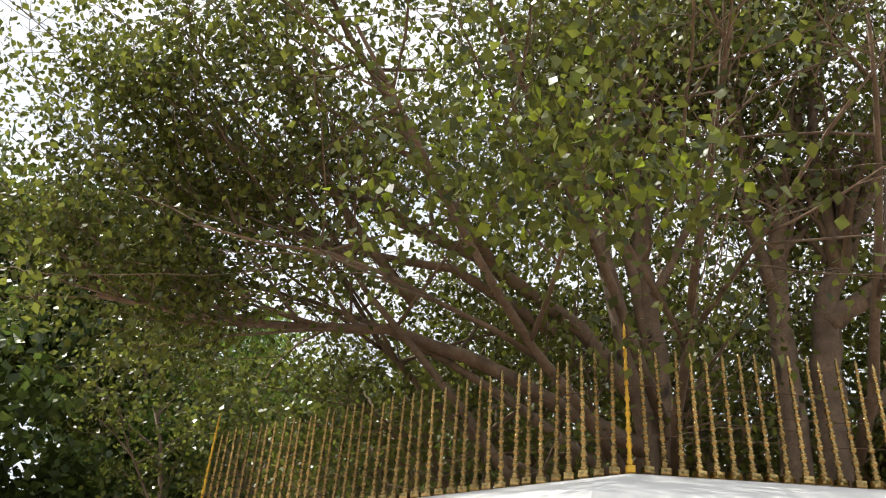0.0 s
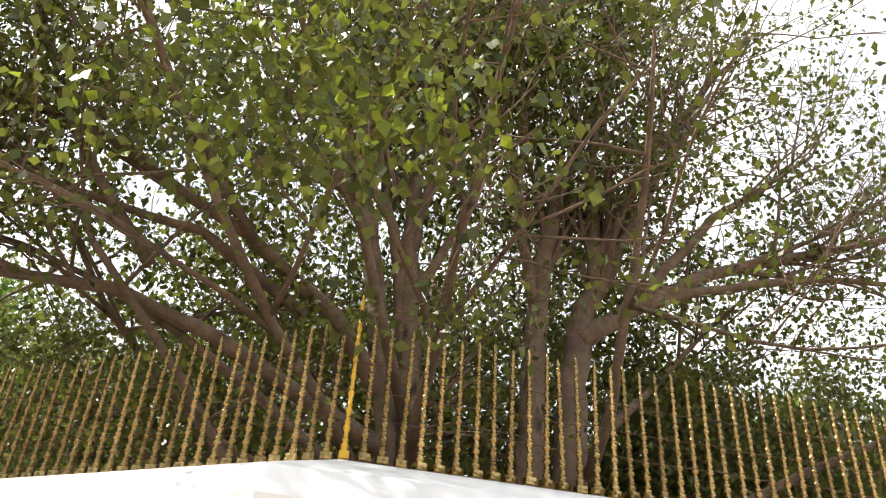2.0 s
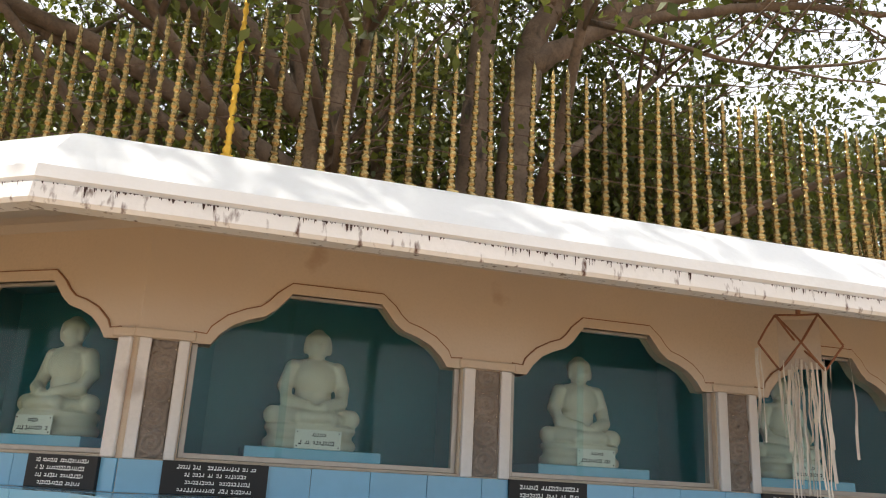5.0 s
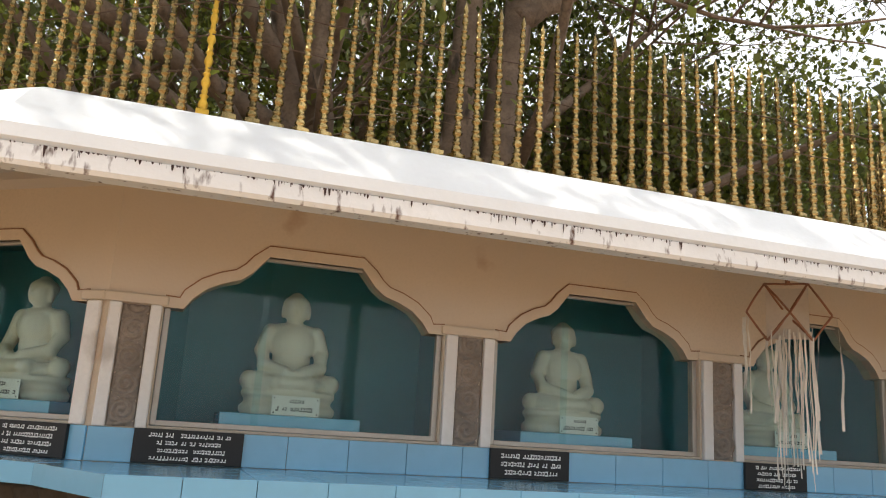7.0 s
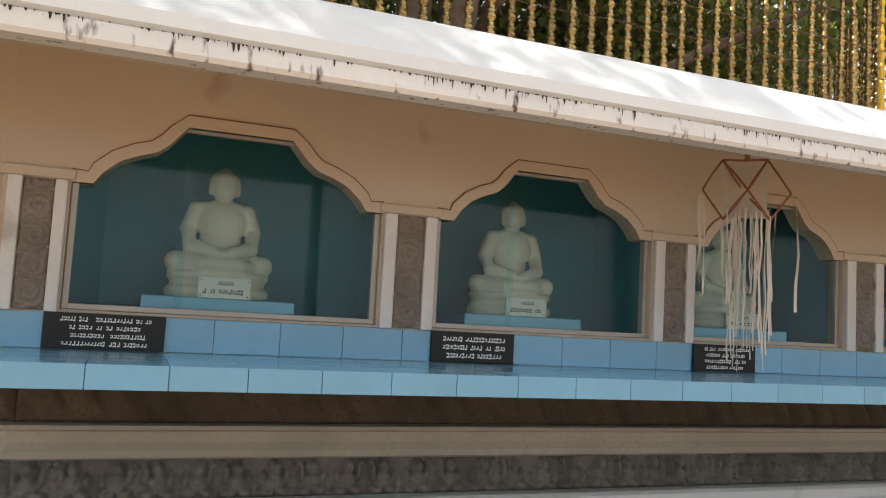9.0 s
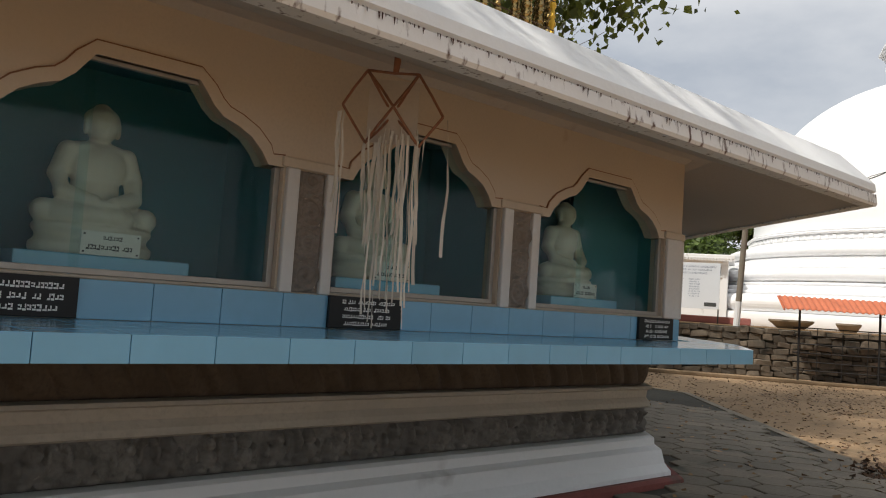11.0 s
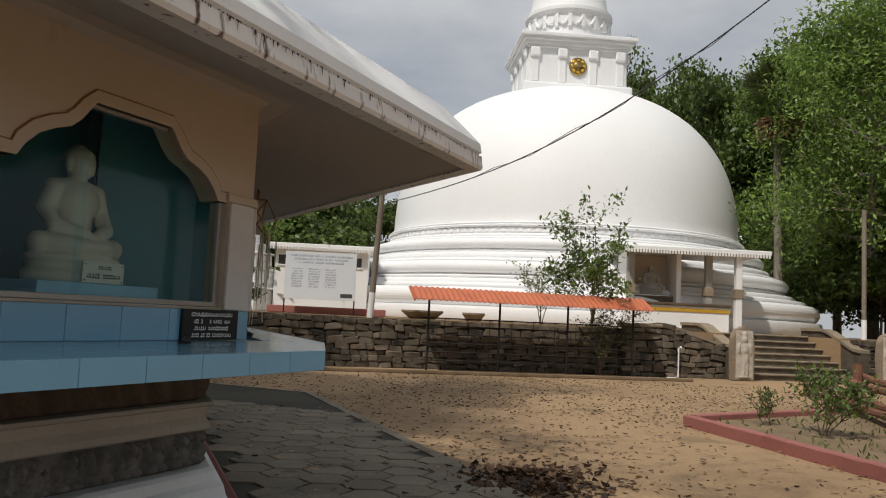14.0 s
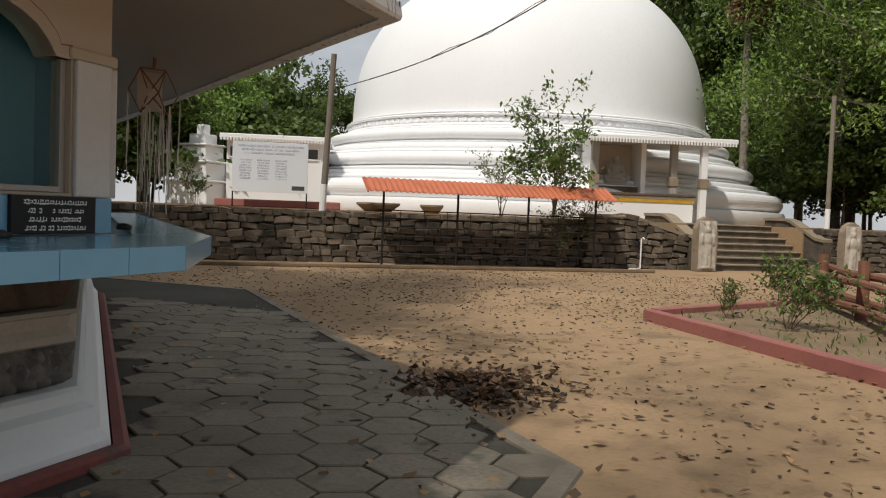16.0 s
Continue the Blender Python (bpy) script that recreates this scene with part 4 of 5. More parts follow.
# young twigs that hang over the eave
twigs = bmesh.new()
yp, dp = [], []
for c, n in (((1.75, 5.3, 5.35), 90), ((1.35, 5.4, 5.1), 50), ((0.45, 6.0, 5.45), 80), ((0.15, 5.6, 5.9), 70), ((1.0, 5.2, 5.9), 60), ((-0.9, 6.4, 5.7), 60)):
    c = Vector(c)
    add_tube(twigs, [c + Vector((0.6, 2.4, 1.3)), c + Vector((0.25, 1.0, 0.75)), c + Vector((0.0, 0.1, 0.15)), c - Vector((0, 0.1, 0.15))], [0.022, 0.014, 0.008, 0.003], 5)
    yp += [(c.x + brng.gauss(0, 0.26), c.y + brng.gauss(0, 0.22), c.z + brng.gauss(0, 0.20)) for _ in range(n // 2)]
    dp += [(c.x + brng.gauss(0.1, 0.45), c.y + 0.5 + brng.gauss(0, 0.5), c.z + 0.25 + brng.gauss(0, 0.35)) for _ in range(n * 3)]
part("twig_work", twigs, M_BARK, bodhi)
leaves("young_leaves", yp, 0.125, M_LEAF_Y, bodhi, nrng, 0.6, 0.75, "bright yellow-green young leaves")
leaves("hanging_leaves", dp, 0.14, M_LEAF, bodhi, nrng, 0.6, 0.72)
# low bough at the far end of the roof
low = [(10.7 + brng.gauss(0, 0.6), 9.6 + brng.gauss(0, 0.6), 5.6 + brng.gauss(0, 0.28)) for _ in range(1300)]
leaves("low_bough_leaves", low, 0.14, M_LEAF, bodhi, nrng, 0.7, 0.72)
part("low_bough", tube([(7.6, 13.0, 4.4), (9.3, 11.4, 5.4), (10.2, 10.2, 5.8), (11.0, 9.4, 5.5)], [0.1, 0.07, 0.04, 0.01]), M_BARK, bodhi)

# ---- background trees ----


def tree(name, m, label, height, trunk_r, crown_r, n_leaf, leaf, material, seed, bark=None, kids=(6, 5), first=0.35, squash=0.8, droop=0.4, narrow=0.6):
    ob = holder(name, m, label, "tree")
    rng, nr = random.Random(seed), np.random.default_rng(seed)
    bm, tp = bmesh.new(), []
    add_tube(bm, [(0, 0, -0.1), (0.05, 0.03, height * first), (0.12, -0.05, height * 0.6), (0.05, 0.05, height * 0.85)], [trunk_r, trunk_r * 0.8, trunk_r * 0.5, trunk_r * 0.15], 8)
    for i in range(9):
        z = height * rng.uniform(first, 0.8)
        a = rng.uniform(0, 2 * math.pi)
        grow(bm, rng, (0.05, 0, z), (math.cos(a), math.sin(a), rng.uniform(0.2, 0.9)), crown_r * rng.uniform(0.75, 1.1), trunk_r * 0.4, 1, tp, (0,) + kids, 0.05, 0.8, 5)
    part("trunk", bm, bark or M_BARK, ob)
    tp = np.array(tp)
    cl = np.repeat(tp, max(1, n_leaf // len(tp)), axis=0)
    cl = cl + nr.normal(size=cl.shape) * np.array((0.10, 0.10, 0.07)) * crown_r
    leaves("crown", cl, leaf, material, ob, nr, droop, narrow)
    return ob


broad = tree("forest_tree", pose(70, 4, 0), "tall dark green broadleaf forest tree", 17, 0.35, 5.2, 24000, 0.42, M_FOREST, 31)
feather = tree("feathery_tree", pose(43, -1.2, 1.2), "tall feathery light green tree beside the stairs", 14.5, 0.28, 4.6, 30000, 0.26, M_FEATHER, 32, M_BARK2, first=0.3, droop=0.2, narrow=0.35)
round_tree = tree("leafy_tree", pose(21, 30, 0), "round bright green leafy tree behind the shrine", 15.5, 0.35, 5.0, 26000, 0.34, M_FEATHER, 33)
frng = random.Random(8)
# Last six: unseen trees, added beside and behind the camera to close the surroundings.
for x, y, s in ((62, -6, 1.0), (66, -1.5, 1.05), (74, 9, 1.0), (76, 15, 0.95), (80, 22, 0.85), (78, 30, 0.85), (58, -11, 1.0), (52, -13, 0.9), (70, 38, 0.8), (62, 44, 0.7), (56, 36, 0.55), (50, 33, 0.5), (54, 43, 0.7), (46, 40, 0.7), (44, 33, 0.55),
                (38, 46, 0.9), (28, 48, 1.0), (16, 50, 1.0), (4, 46, 1.0), (-6, 42, 1.0), (-13, 33, 0.95), (-17, 25, 0.95), (-20, 16, 0.9), (-8, 36, 0.8), (88, 6, 1.15), (90, 16, 1.15), (72, -9, 1.1), (64, -17, 1.1), (48, -19, 1.0),
                (74, 32, 0.9), (66, 6, 0.9), (69, 1.5, 0.95), (-22, 4, 1.0), (-20, -12, 1.0), (-6, -24, 1.0), (10, -26, 1.0), (26, -24, 1.0), (40, -22, 1.0)):
    z = frng.uniform(0.9, 1.1) * s
    z *= 1.3 if x > 56 and y < 18 else 1
    copy_thing(broad, pose(x, y, 0, 0, 0, frng.uniform(0, 360)) @ Matrix.Diagonal((s, s, z, 1)))
for x, y, s in ((40, -4.5, 0.95), (47, -3.5, 1.15), (36.5, -5.5, 0.8), (50, 0.6, 1.05), (44, -8, 1.1), (55, -5, 1.15)):
    copy_thing(feather, pose(x, y, 1.0, 0, 0, frng.uniform(0, 360)) @ Matrix.Diagonal((s, s, s, 1)))
copy_thing(round_tree, pose(-7, 27, 0, 0, 0, 70) @ Matrix.Diagonal((0.8, 0.8, 0.8, 1)))
copy_thing(round_tree, pose(39, 30, 0, 0, 0, 160) @ Matrix.Diagonal((0.55, 0.55, 0.55, 1)))
copy_thing(round_tree, pose(33, 28, 0, 0, 0, 20) @ Matrix.Diagonal((0.5, 0.5, 0.5, 1)))

shrub_tree = tree("undergrowth_tree", pose(60, 20, 0), "low dense dark green undergrowth tree", 5.5, 0.12, 3.2, 9000, 0.34, M_FOREST, 41, first=0.08)
for x, y, s in ((52, -1, 1.0), (56, -4, 1.1), (60, 0, 1.2), (64, 4, 1.1), (50, -6, 1.0), (46, -9, 1.0), (42, -10, 1.0), (38, -9, 0.9), (47, 0.5, 0.7), (62, -8, 1.2), (68, -3, 1.2), (56, -13, 1.2), (35, -10, 0.9),
                (40, 28, 0.9), (36, 31, 0.9), (32, 33, 1.0), (28, 34, 1.0), (44, 30, 0.9), (48, 36, 1.1), (24, 35, 1.0), (-12, 24, 1.0), (-10, 30, 1.1), (-5, 33, 1.1), (-14, 18, 1.0), (52, 34, 1.0), (44, -4, 0.7), (48, -4, 0.9), (53, -9, 1.1), (58, -8, 1.2), (30, 30, 0.8), (26, 31, 0.8), (34, 28.5, 0.7)):
    copy_thing(shrub_tree, pose(x, y, 0.6, 0, 0, frng.uniform(0, 360)) @ Matrix.Diagonal((s * 1.2, s * 1.2, s * frng.uniform(0.9, 1.3), 1)))
palm = holder("palmyra_palm", pose(48.2, 4.9, 1.3), "tall palm with fan leaves and hanging dead fronds", "palm")
part("trunk", tube([(0, 0, 0), (0.15, 0, 4), (-0.05, 0.1, 8), (0, 0, 12)], [0.24, 0.20, 0.18, 0.16], 10), M_BARK2, palm)


def fan_leaf(bm, base, d, length, rng):
    d = Vector(d).normalized()
    side = d.cross(Vector((0, 0, 1))).normalized()
    upv = side.cross(d)
    hub = Vector(base) + d * length * 0.45
    add_tube(bm, [base, hub], [0.03, 0.02], 4)
    for i in range(17):
        a = radians(-85 + i * 170 / 16)
        t = hub + (d * math.cos(a) + side * math.sin(a)) * length * 0.62 - Vector((0, 0, rng.uniform(0.05, 0.3)))
        q = side * math.cos(a) - d * math.sin(a)
        mid = hub.lerp(t, 0.55)
        vs = [bm.verts.new(p) for p in (hub, mid + q * 0.07 + upv * 0.03, t, mid - q * 0.07 + upv * 0.03)]
        bm.faces.new(vs)


fan, dead = bmesh.new(), bmesh.new()
for i in range(34):
    a, e = frng.uniform(0, 2 * math.pi), frng.uniform(-0.25, 1.3)
    fan_leaf(fan, (0, 0, 12), (math.cos(a), math.sin(a), e), 2.3, frng)
for i in range(16):
    a = frng.uniform(0, 2 * math.pi)
    fan_leaf(dead, (0, 0, 11.7), (math.cos(a) * 0.5, math.sin(a) * 0.5, -1), 2.0, frng)
part("fronds", fan, M_PALM, palm)
part("dead_fronds", dead, M_DEAD, palm, "brown hanging dead fronds")

# ---- the white stupa ----
ST = (47.5, 15.8)
TER = 1.37
stupa = holder("stupa", pose(ST[0], ST[1], 0.06) @ Matrix.Diagonal((0.957, 0.957, 0.957, 1)), "huge white limewashed stupa with domed body and square crown", "stupa")


def dome_profile():
    prof = [(9.55, 5.70)]
    for i in range(41):
        a = math.pi / 2 * i / 40
        r = 9.46 * max(0.0, math.cos(a)) ** (2 / 2.35)
        prof.append((max(r, 0.05), 5.9 + 8.5 * math.sin(a) ** (2 / 2.35)))
    return prof


M_DOME = mat("white_dome_limewash", (0.80, 0.80, 0.81), 0.6, var=0.035, big=0.25, fine=6, bump=0.05, dirt=(0.55, 0.54, 0.53), dirt_amount=0.05, dirt_scale=(0.8, 0.8, 0.15))
part("dome", lathe(bmesh.new(), dome_profile(), 96), M_DOME, stupa, smooth=True)


def rounded(r, z0, z1, out):
    n = 7
    return [(r + out * math.sin(math.pi * i / n) ** 0.7, z0 + (z1 - z0) * i / n) for i in range(n + 1)]


def steps(lst):
    out = []
    for r, z0, z1, o in lst:
        out += rounded(r, z0, z1, o)
    return out


part("base_ring", lathe(bmesh.new(), steps([(13.45, TER, 1.95, 0.05), (13.15, 1.98, 2.75, 0.22), (12.75, 2.78, 2.95, 0.05)]) + [(12.3, 3.0)], 96), M_DOME, stupa)
part("middle_ring", lathe(bmesh.new(), steps([(12.2, 2.9, 3.2, 0.05), (11.65, 3.22, 3.42, 0.12), (11.75, 3.45, 3.98, 0.18), (11.4, 4.0, 4.12, 0.05)]) + [(10.9, 4.2)], 96), M_DOME, stupa)
part("upper_ring", lathe(bmesh.new(), steps([(10.95, 4.1, 4.45, 0.08), (10.5, 4.47, 4.62, 0.08), (10.6, 4.65, 5.1, 0.14), (10.1, 5.12, 5.25, 0.05)]) + [(9.6, 5.3)], 96), M_DOME, stupa)
part("neck_moulding", lathe(bmesh.new(), steps([(9.75, 5.25, 5.42, 0.06), (9.62, 5.44, 5.72, 0.04), (9.70, 5.74, 5.86, 0.08), (9.56, 5.88, 5.98, 0.06)]) + [(9.3, 6.0)], 96), M_DOME, stupa)
for i in range(150):
    a = 2 * math.pi * i / 150
    bm = box((-0.10, -0.03, -0.10), (0.10, 0.03, 0.10), 0.03, pose(9.66 * math.cos(a), 9.66 * math.sin(a), 5.58, 0, 0, math.degrees(a) + 90))
    part("garland_boss", bm, M_DOME, stupa)
HQ = -152.0
crown_m = pose(0, 0, 0, 0, 0, HQ + 90)


def crown_box(w, z0, z1, b=0.06):
    return box((-w, -w, z0), (w, w, z1), b, crown_m)


part("crown_foot", crown_box(3.0, 13.6, 14.35, 0.1), M_DOME, stupa)
part("crown_body", crown_box(2.72, 14.3, 16.5), M_DOME, stupa)
for w, z0, z1 in ((2.82, 16.3, 16.5), (2.92, 16.45, 16.68), (3.05, 16.65, 16.85), (3.2, 16.83, 17.05)):
    part("cornice", crown_box(w, z0, z1, 0.04), M_DOME, stupa)
for sx in (-2.35, -0.85, 0.85, 2.35):
    for rot in (0, 90, 180, 270):
        mm = pose(0, 0, 0, 0, 0, HQ + 90 + rot)
        part("pilaster", box((sx - 0.2, -2.80, 14.4), (sx + 0.2, -2.70, 16.35), 0.03, mm), M_DOME, stupa)
        part("pilaster_capital", box((sx - 0.28, -2.92, 15.75), (sx + 0.28, -2.70, 16.3), 0.09, mm), M_DOME, stupa)
part("drum", lathe(bmesh.new(), [(2.45, 17.0), (2.45, 17.2), (2.3, 17.3), (2.3, 18.5), (2.42, 18.6), (2.5, 18.75), (2.5, 18.95), (2.3, 19.0), (2.2, 19.4), (2.05, 20.2)], 48), M_DOME, stupa)
for i in range(20):
    a = 2 * math.pi * i / 20
    part("swag", tube([(2.36 * math.cos(a + j * 0.05), 2.36 * math.sin(a + j * 0.05), 18.35 - 0.45 * math.sin(math.pi * j / 6)) for j in range(7)], 0.09, 6), M_DOME, stupa)
    part("swag_drop", box((-0.12, -0.05, 17.75), (0.12, 0.1, 18.5), 0.05, pose(2.33 * math.cos(a), 2.33 * math.sin(a), 0, 0, 0, math.degrees(a) - 90)), M_DOME, stupa)
em = pose(0, 0, 0, 0, 0, HQ + 90) @ pose(0, -2.74, 15.35, 90)
bm = lathe(bmesh.new(), [(0.48, 0), (0.50, 0.06), (0.44, 0.10), (0.38, 0.06), (0.30, 0.07), (0.2, 0.14), (0.02, 0.18)], 32)
bmesh.ops.transform(bm, matrix=em, verts=bm.verts)
emblem = part("emblem", bm, M_GOLD, stupa, "round gold sun emblem", smooth=True)
for i in range(8):
    a = 2 * math.pi * i / 8
    mm = em @ pose(0.34 * math.cos(a), 0.34 * math.sin(a), 0.09, 0, 0, math.degrees(a))
    part("emblem_petal", box((-0.06, -0.08, 0), (0.06, 0.08, 0.05), 0.02, mm), M_GOLDY, emblem)

# ---- terrace and retaining wall ----
WA, WB = Vector((20.2, 19.6, 0)), Vector((29.75, 7.25, 0))
WD = (WB - WA).normalized()
WN = Vector((WD.y, -WD.x, 0))
if WN.x > 0:
    WN = -WN
W_ANG = math.degrees(math.atan2(WD.y, WD.x))


def wall_frame(s, off=0.0, z=0.0, base=WA):
    """Local frame on the retaining wall: x along it towards the stairs, y into the terrace."""
    return Matrix.Translation(base + WD * s - WN * off + Vector((0, 0, z))) @ pose(0, 0, 0, 0, 0, W_ANG)


W_LEN = (WB - WA).length
FAR = 70.0
tv = [WA - WD * 20, WB + WD * 30, WB + WD * 30 - WN * FAR, WA - WD * 20 - WN * FAR]
stair_l, stair_r = W_LEN + 1.85, W_LEN + 6.0


def slab(s0, s1, d0, d1, z0, z1, b=0.0):
    return box((s0, d0, z0), (s1, d1, z1), b, wall_frame(0))


terrace = tagged(part("terrace", slab(-14, stair_l, 0.3, 60, 0.0, TER - 0.02), M_SAND), "raised sandy terrace round the stupa", "terrace", kind="structure")
part("terrace_behind_stairs", slab(stair_l + 0.002, stair_r, 2.3, 60, 0.0, TER - 0.02), M_SAND, terrace)
part("terrace_beyond", slab(stair_r + 0.002, stair_r + 30, 0.3, 60, 0.0, TER - 0.02), M_SAND, terrace)

stone_wall = tagged(part("retaining_wall", slab(-14, W_LEN + 0.3, 0.06, 0.29, 0, TER - 0.05), M_JOINT), "old mossy rubble-stone retaining wall", "wall", kind="structure")


def stone_mesh(i):
    rng = random.Random(100 + i)
    bm = bmesh.new()
    bmesh.ops.create_cube(bm, size=1)
    bmesh.ops.bevel(bm, geom=bm.edges[:], offset=0.10, segments=1, affect="EDGES")
    for v in bm.verts:
        v.co += Vector([rng.uniform(-0.09, 0.09) for _ in range(3)])
    me = bpy.data.meshes.new("stone")
    bm.to_mesh(me)
    bm.free()
    me.materials.append(M_STONE)
    return me


STONES = [stone_mesh(i) for i in range(8)]
srng = random.Random(77)


def lay_stones(parent, s0, s1, d, top, course=0.165):
    z = 0.0
    while z < top(s0) - 0.02 or z < top(s1) - 0.02:
        s = s0 + srng.uniform(-0.2, 0.0)
        h = course * srng.uniform(0.75, 1.25)
        while s < s1:
            w = srng.uniform(0.16, 0.52)
            if z + h * 0.5 < top(s + w / 2) and s + w < s1 + 0.15:
                ob = new("stone", srng.choice(STONES))
                ob.parent = parent
                ob.matrix_basis = wall_frame(s + w / 2, d + srng.uniform(-0.025, 0.03), z + h / 2 + srng.uniform(-0.025, 0.025)) @ pose(0, 0, 0, srng.uniform(-5, 5), srng.uniform(-9, 9), srng.uniform(-5, 5)) @ Matrix.Diagonal((w * 0.95, 0.18, h * srng.uniform(0.75, 1.1), 1))
            s += w
        z += h


lay_stones(stone_wall, -3.0, W_LEN + 0.35, 0.04, lambda s: TER + 0.02)
rim_kerb = tagged(part("kerb", slab(-14, W_LEN - 0.5, -1.95, -1.83, 0, 0.09, 0.02), M_BED), "low earth-brown edging kerb in front of the stone wall", "kerb", kind="structure")

far_wall = tagged(part("retaining_wall", slab(stair_r + 0.4, stair_r + 30, 0.06, 0.29, 0, TER - 0.05), M_JOINT), "old mossy rubble-stone retaining wall beyond the steps", "wall", kind="structure")
lay_stones(far_wall, stair_r + 0.4, stair_r + 5.5, 0.04, lambda s: TER + 0.02)
# stairs with side walls and guard stones
stairs = tagged(new("stairs"), "worn brown stone steps up to the stupa terrace", "stairs", kind="structure")
# risers take the darker wall stone, treads the paler step stone
for i in range(7):
    part("riser", slab(stair_l + 0.02, stair_r - 0.02, -0.35 + i * 0.36, 2.6, 0.002 + i * TER / 7, (i + 1) * TER / 7 - 0.056), M_STONE, stairs)
    part("tread", slab(stair_l + 0.01, stair_r - 0.01, -0.40 + i * 0.36, 2.6, (i + 1) * TER / 7 - 0.054, (i + 1) * TER / 7 - 0.002, 0.015), M_STEP, stairs)


def wing(s0, s1, seed):
    """A stepped-down side wall of rubble with a sloping coping."""
    ob = tagged(new("stair_wall"), "rubble-stone stair side wall with sloping stone coping", "wall", kind="structure")
    bm = bmesh.new()
    prof = [(-0.55, 0), (2.2, 0), (2.2, 1.55), (1.2, 1.55), (0.9, 1.48), (-0.2, 0.98), (-0.55, 0.93)]
    a = [bm.verts.new(wall_frame(0) @ Vector((s0 + 0.05, y, z))) for y, z in prof]
    b = [bm.verts.new(wall_frame(0) @ Vector((s1 - 0.05, y, z))) for y, z in prof]
    bm.faces.new(a)
    bm.faces.new(b[::-1])
    for i in range(len(prof)):
        bm.faces.new((a[i], b[i], b[(i + 1) % len(prof)], a[(i + 1) % len(prof)]))
    bmesh.ops.recalc_face_normals(bm, faces=bm.faces)
    part("core", bm, M_STONE, ob)
    cop = prof[2:]
    for (y0, z0), (y1, z1) in zip(cop, cop[1:]):
        bm = bmesh.new()
        vs = [bm.verts.new(wall_frame(0) @ Vector((s, y, z))) for s in (s0, s1) for y, z in ((y0, z0 + 0.002), (y1, z1 + 0.002), (y1, z1 + 0.09), (y0, z0 + 0.09))]
        for f in ((0, 1, 2, 3), (7, 6, 5, 4), (0, 4, 5, 1), (1, 5, 6, 2), (2, 6, 7, 3), (3, 7, 4, 0)):
            bm.faces.new([vs[i] for i in f])
        bmesh.ops.recalc_face_normals(bm, faces=bm.faces)
        part("coping", bm, M_STEP, ob)
    return ob


wing_l = wing(stair_l - 0.38, stair_l, 1)
wing_r = wing(stair_r, stair_r + 0.38, 2)
front_l = tagged(part("stair_front_wall", slab(W_LEN - 1.7, stair_l - 0.36, -0.25, 0.0, 0, 0.92), M_JOINT), "speckled rubble-stone wall beside the steps", "wall", kind="structure")
BEND, END = W_LEN - 0.35, stair_l - 0.36
part("upper_core", slab(W_LEN - 1.7, BEND, -0.25, 0.0, 0.922, 1.42), M_JOINT, front_l)
lay_stones(front_l, W_LEN - 1.7, END, -0.27, lambda s: 1.46 - 0.5 * min(1, max(0, (s - BEND) / (END - BEND))), 0.17)
part("coping", slab(W_LEN - 1.75, BEND, -0.36, 0.25, 1.425, 1.53, 0.03), M_STEP, front_l)
slope = bmesh.new()
cv = [slope.verts.new(wall_frame(0) @ Vector((s, y, z + dz))) for s, z in ((BEND + 0.002, 1.425), (END, 0.93)) for y, dz in ((-0.36, 0), (0.25, 0), (0.25, 0.105), (-0.36, 0.105))]
for f in ((0, 1, 2, 3), (7, 6, 5, 4), (0, 4, 5, 1), (1, 5, 6, 2), (2, 6, 7, 3), (3, 7, 4, 0)):
    slope.faces.new([cv[i] for i in f])
bmesh.ops.recalc_face_normals(slope, faces=slope.faces)
part("sloping_coping", slope, M_STEP, front_l)


def guard_stone(s, label):
    ob = holder("guard_stone", wall_frame(s, -0.85), label, "guard stone", "guard stones")
    bm = bmesh.new()
    prof = [(-0.34, 0.0), (0.34, 0.0), (0.36, 0.9), (0.34, 1.25), (0.24, 1.47), (0.0, 1.58), (-0.24, 1.47), (-0.34, 1.25), (-0.36, 0.9)]
    a, b = ([bm.verts.new((x, y, z)) for x, z in prof] for y in (-0.13, 0.13))
    bm.faces.new(a[::-1])
    bm.faces.new(b)
    for i in range(len(prof)):
        bm.faces.new((a[i], a[(i + 1) % len(prof)], b[(i + 1) % len(prof)], b[i]))
    bmesh.ops.recalc_face_normals(bm, faces=bm.faces)
    bmesh.ops.bevel(bm, geom=bm.edges[:], offset=0.025, segments=2, affect="EDGES")
    part("slab", bm, M_GUARD, ob)

    def figure(X, Z):
        def bl(cx, cz, sx, sz, h):
            return h * np.clip(1 - ((X - cx) / sx) ** 2 - ((Z - cz) / sz) ** 2, 0, 1) ** 0.5
        return np.maximum.reduce([bl(0.0, 1.20, 0.09, 0.12, 0.07), bl(0, 1.33, 0.07, 0.10, 0.05), bl(0.02, 0.92, 0.14, 0.20, 0.07), bl(0.03, 0.65, 0.12, 0.22, 0.06), bl(-0.03, 0.35, 0.06, 0.28, 0.05),
                                  bl(0.08, 0.35, 0.06, 0.28, 0.05), bl(-0.18, 0.95, 0.05, 0.17, 0.05), bl(0.19, 0.9, 0.05, 0.18, 0.05), bl(0, 0.1, 0.2, 0.05, 0.05)]) + 0.004
    relief("carved_figure", -0.28, 0.28, 0.08, 1.45, figure, 0.03, M_CARVING, ob, Matrix.Identity(4), -0.131)
    return ob


guard_stone(stair_l - 0.15, "weathered carved guard stone with a standing figure at the steps")
guard_stone(stair_r + 0.75, "weathered carved guard stone with a standing figure at the steps")

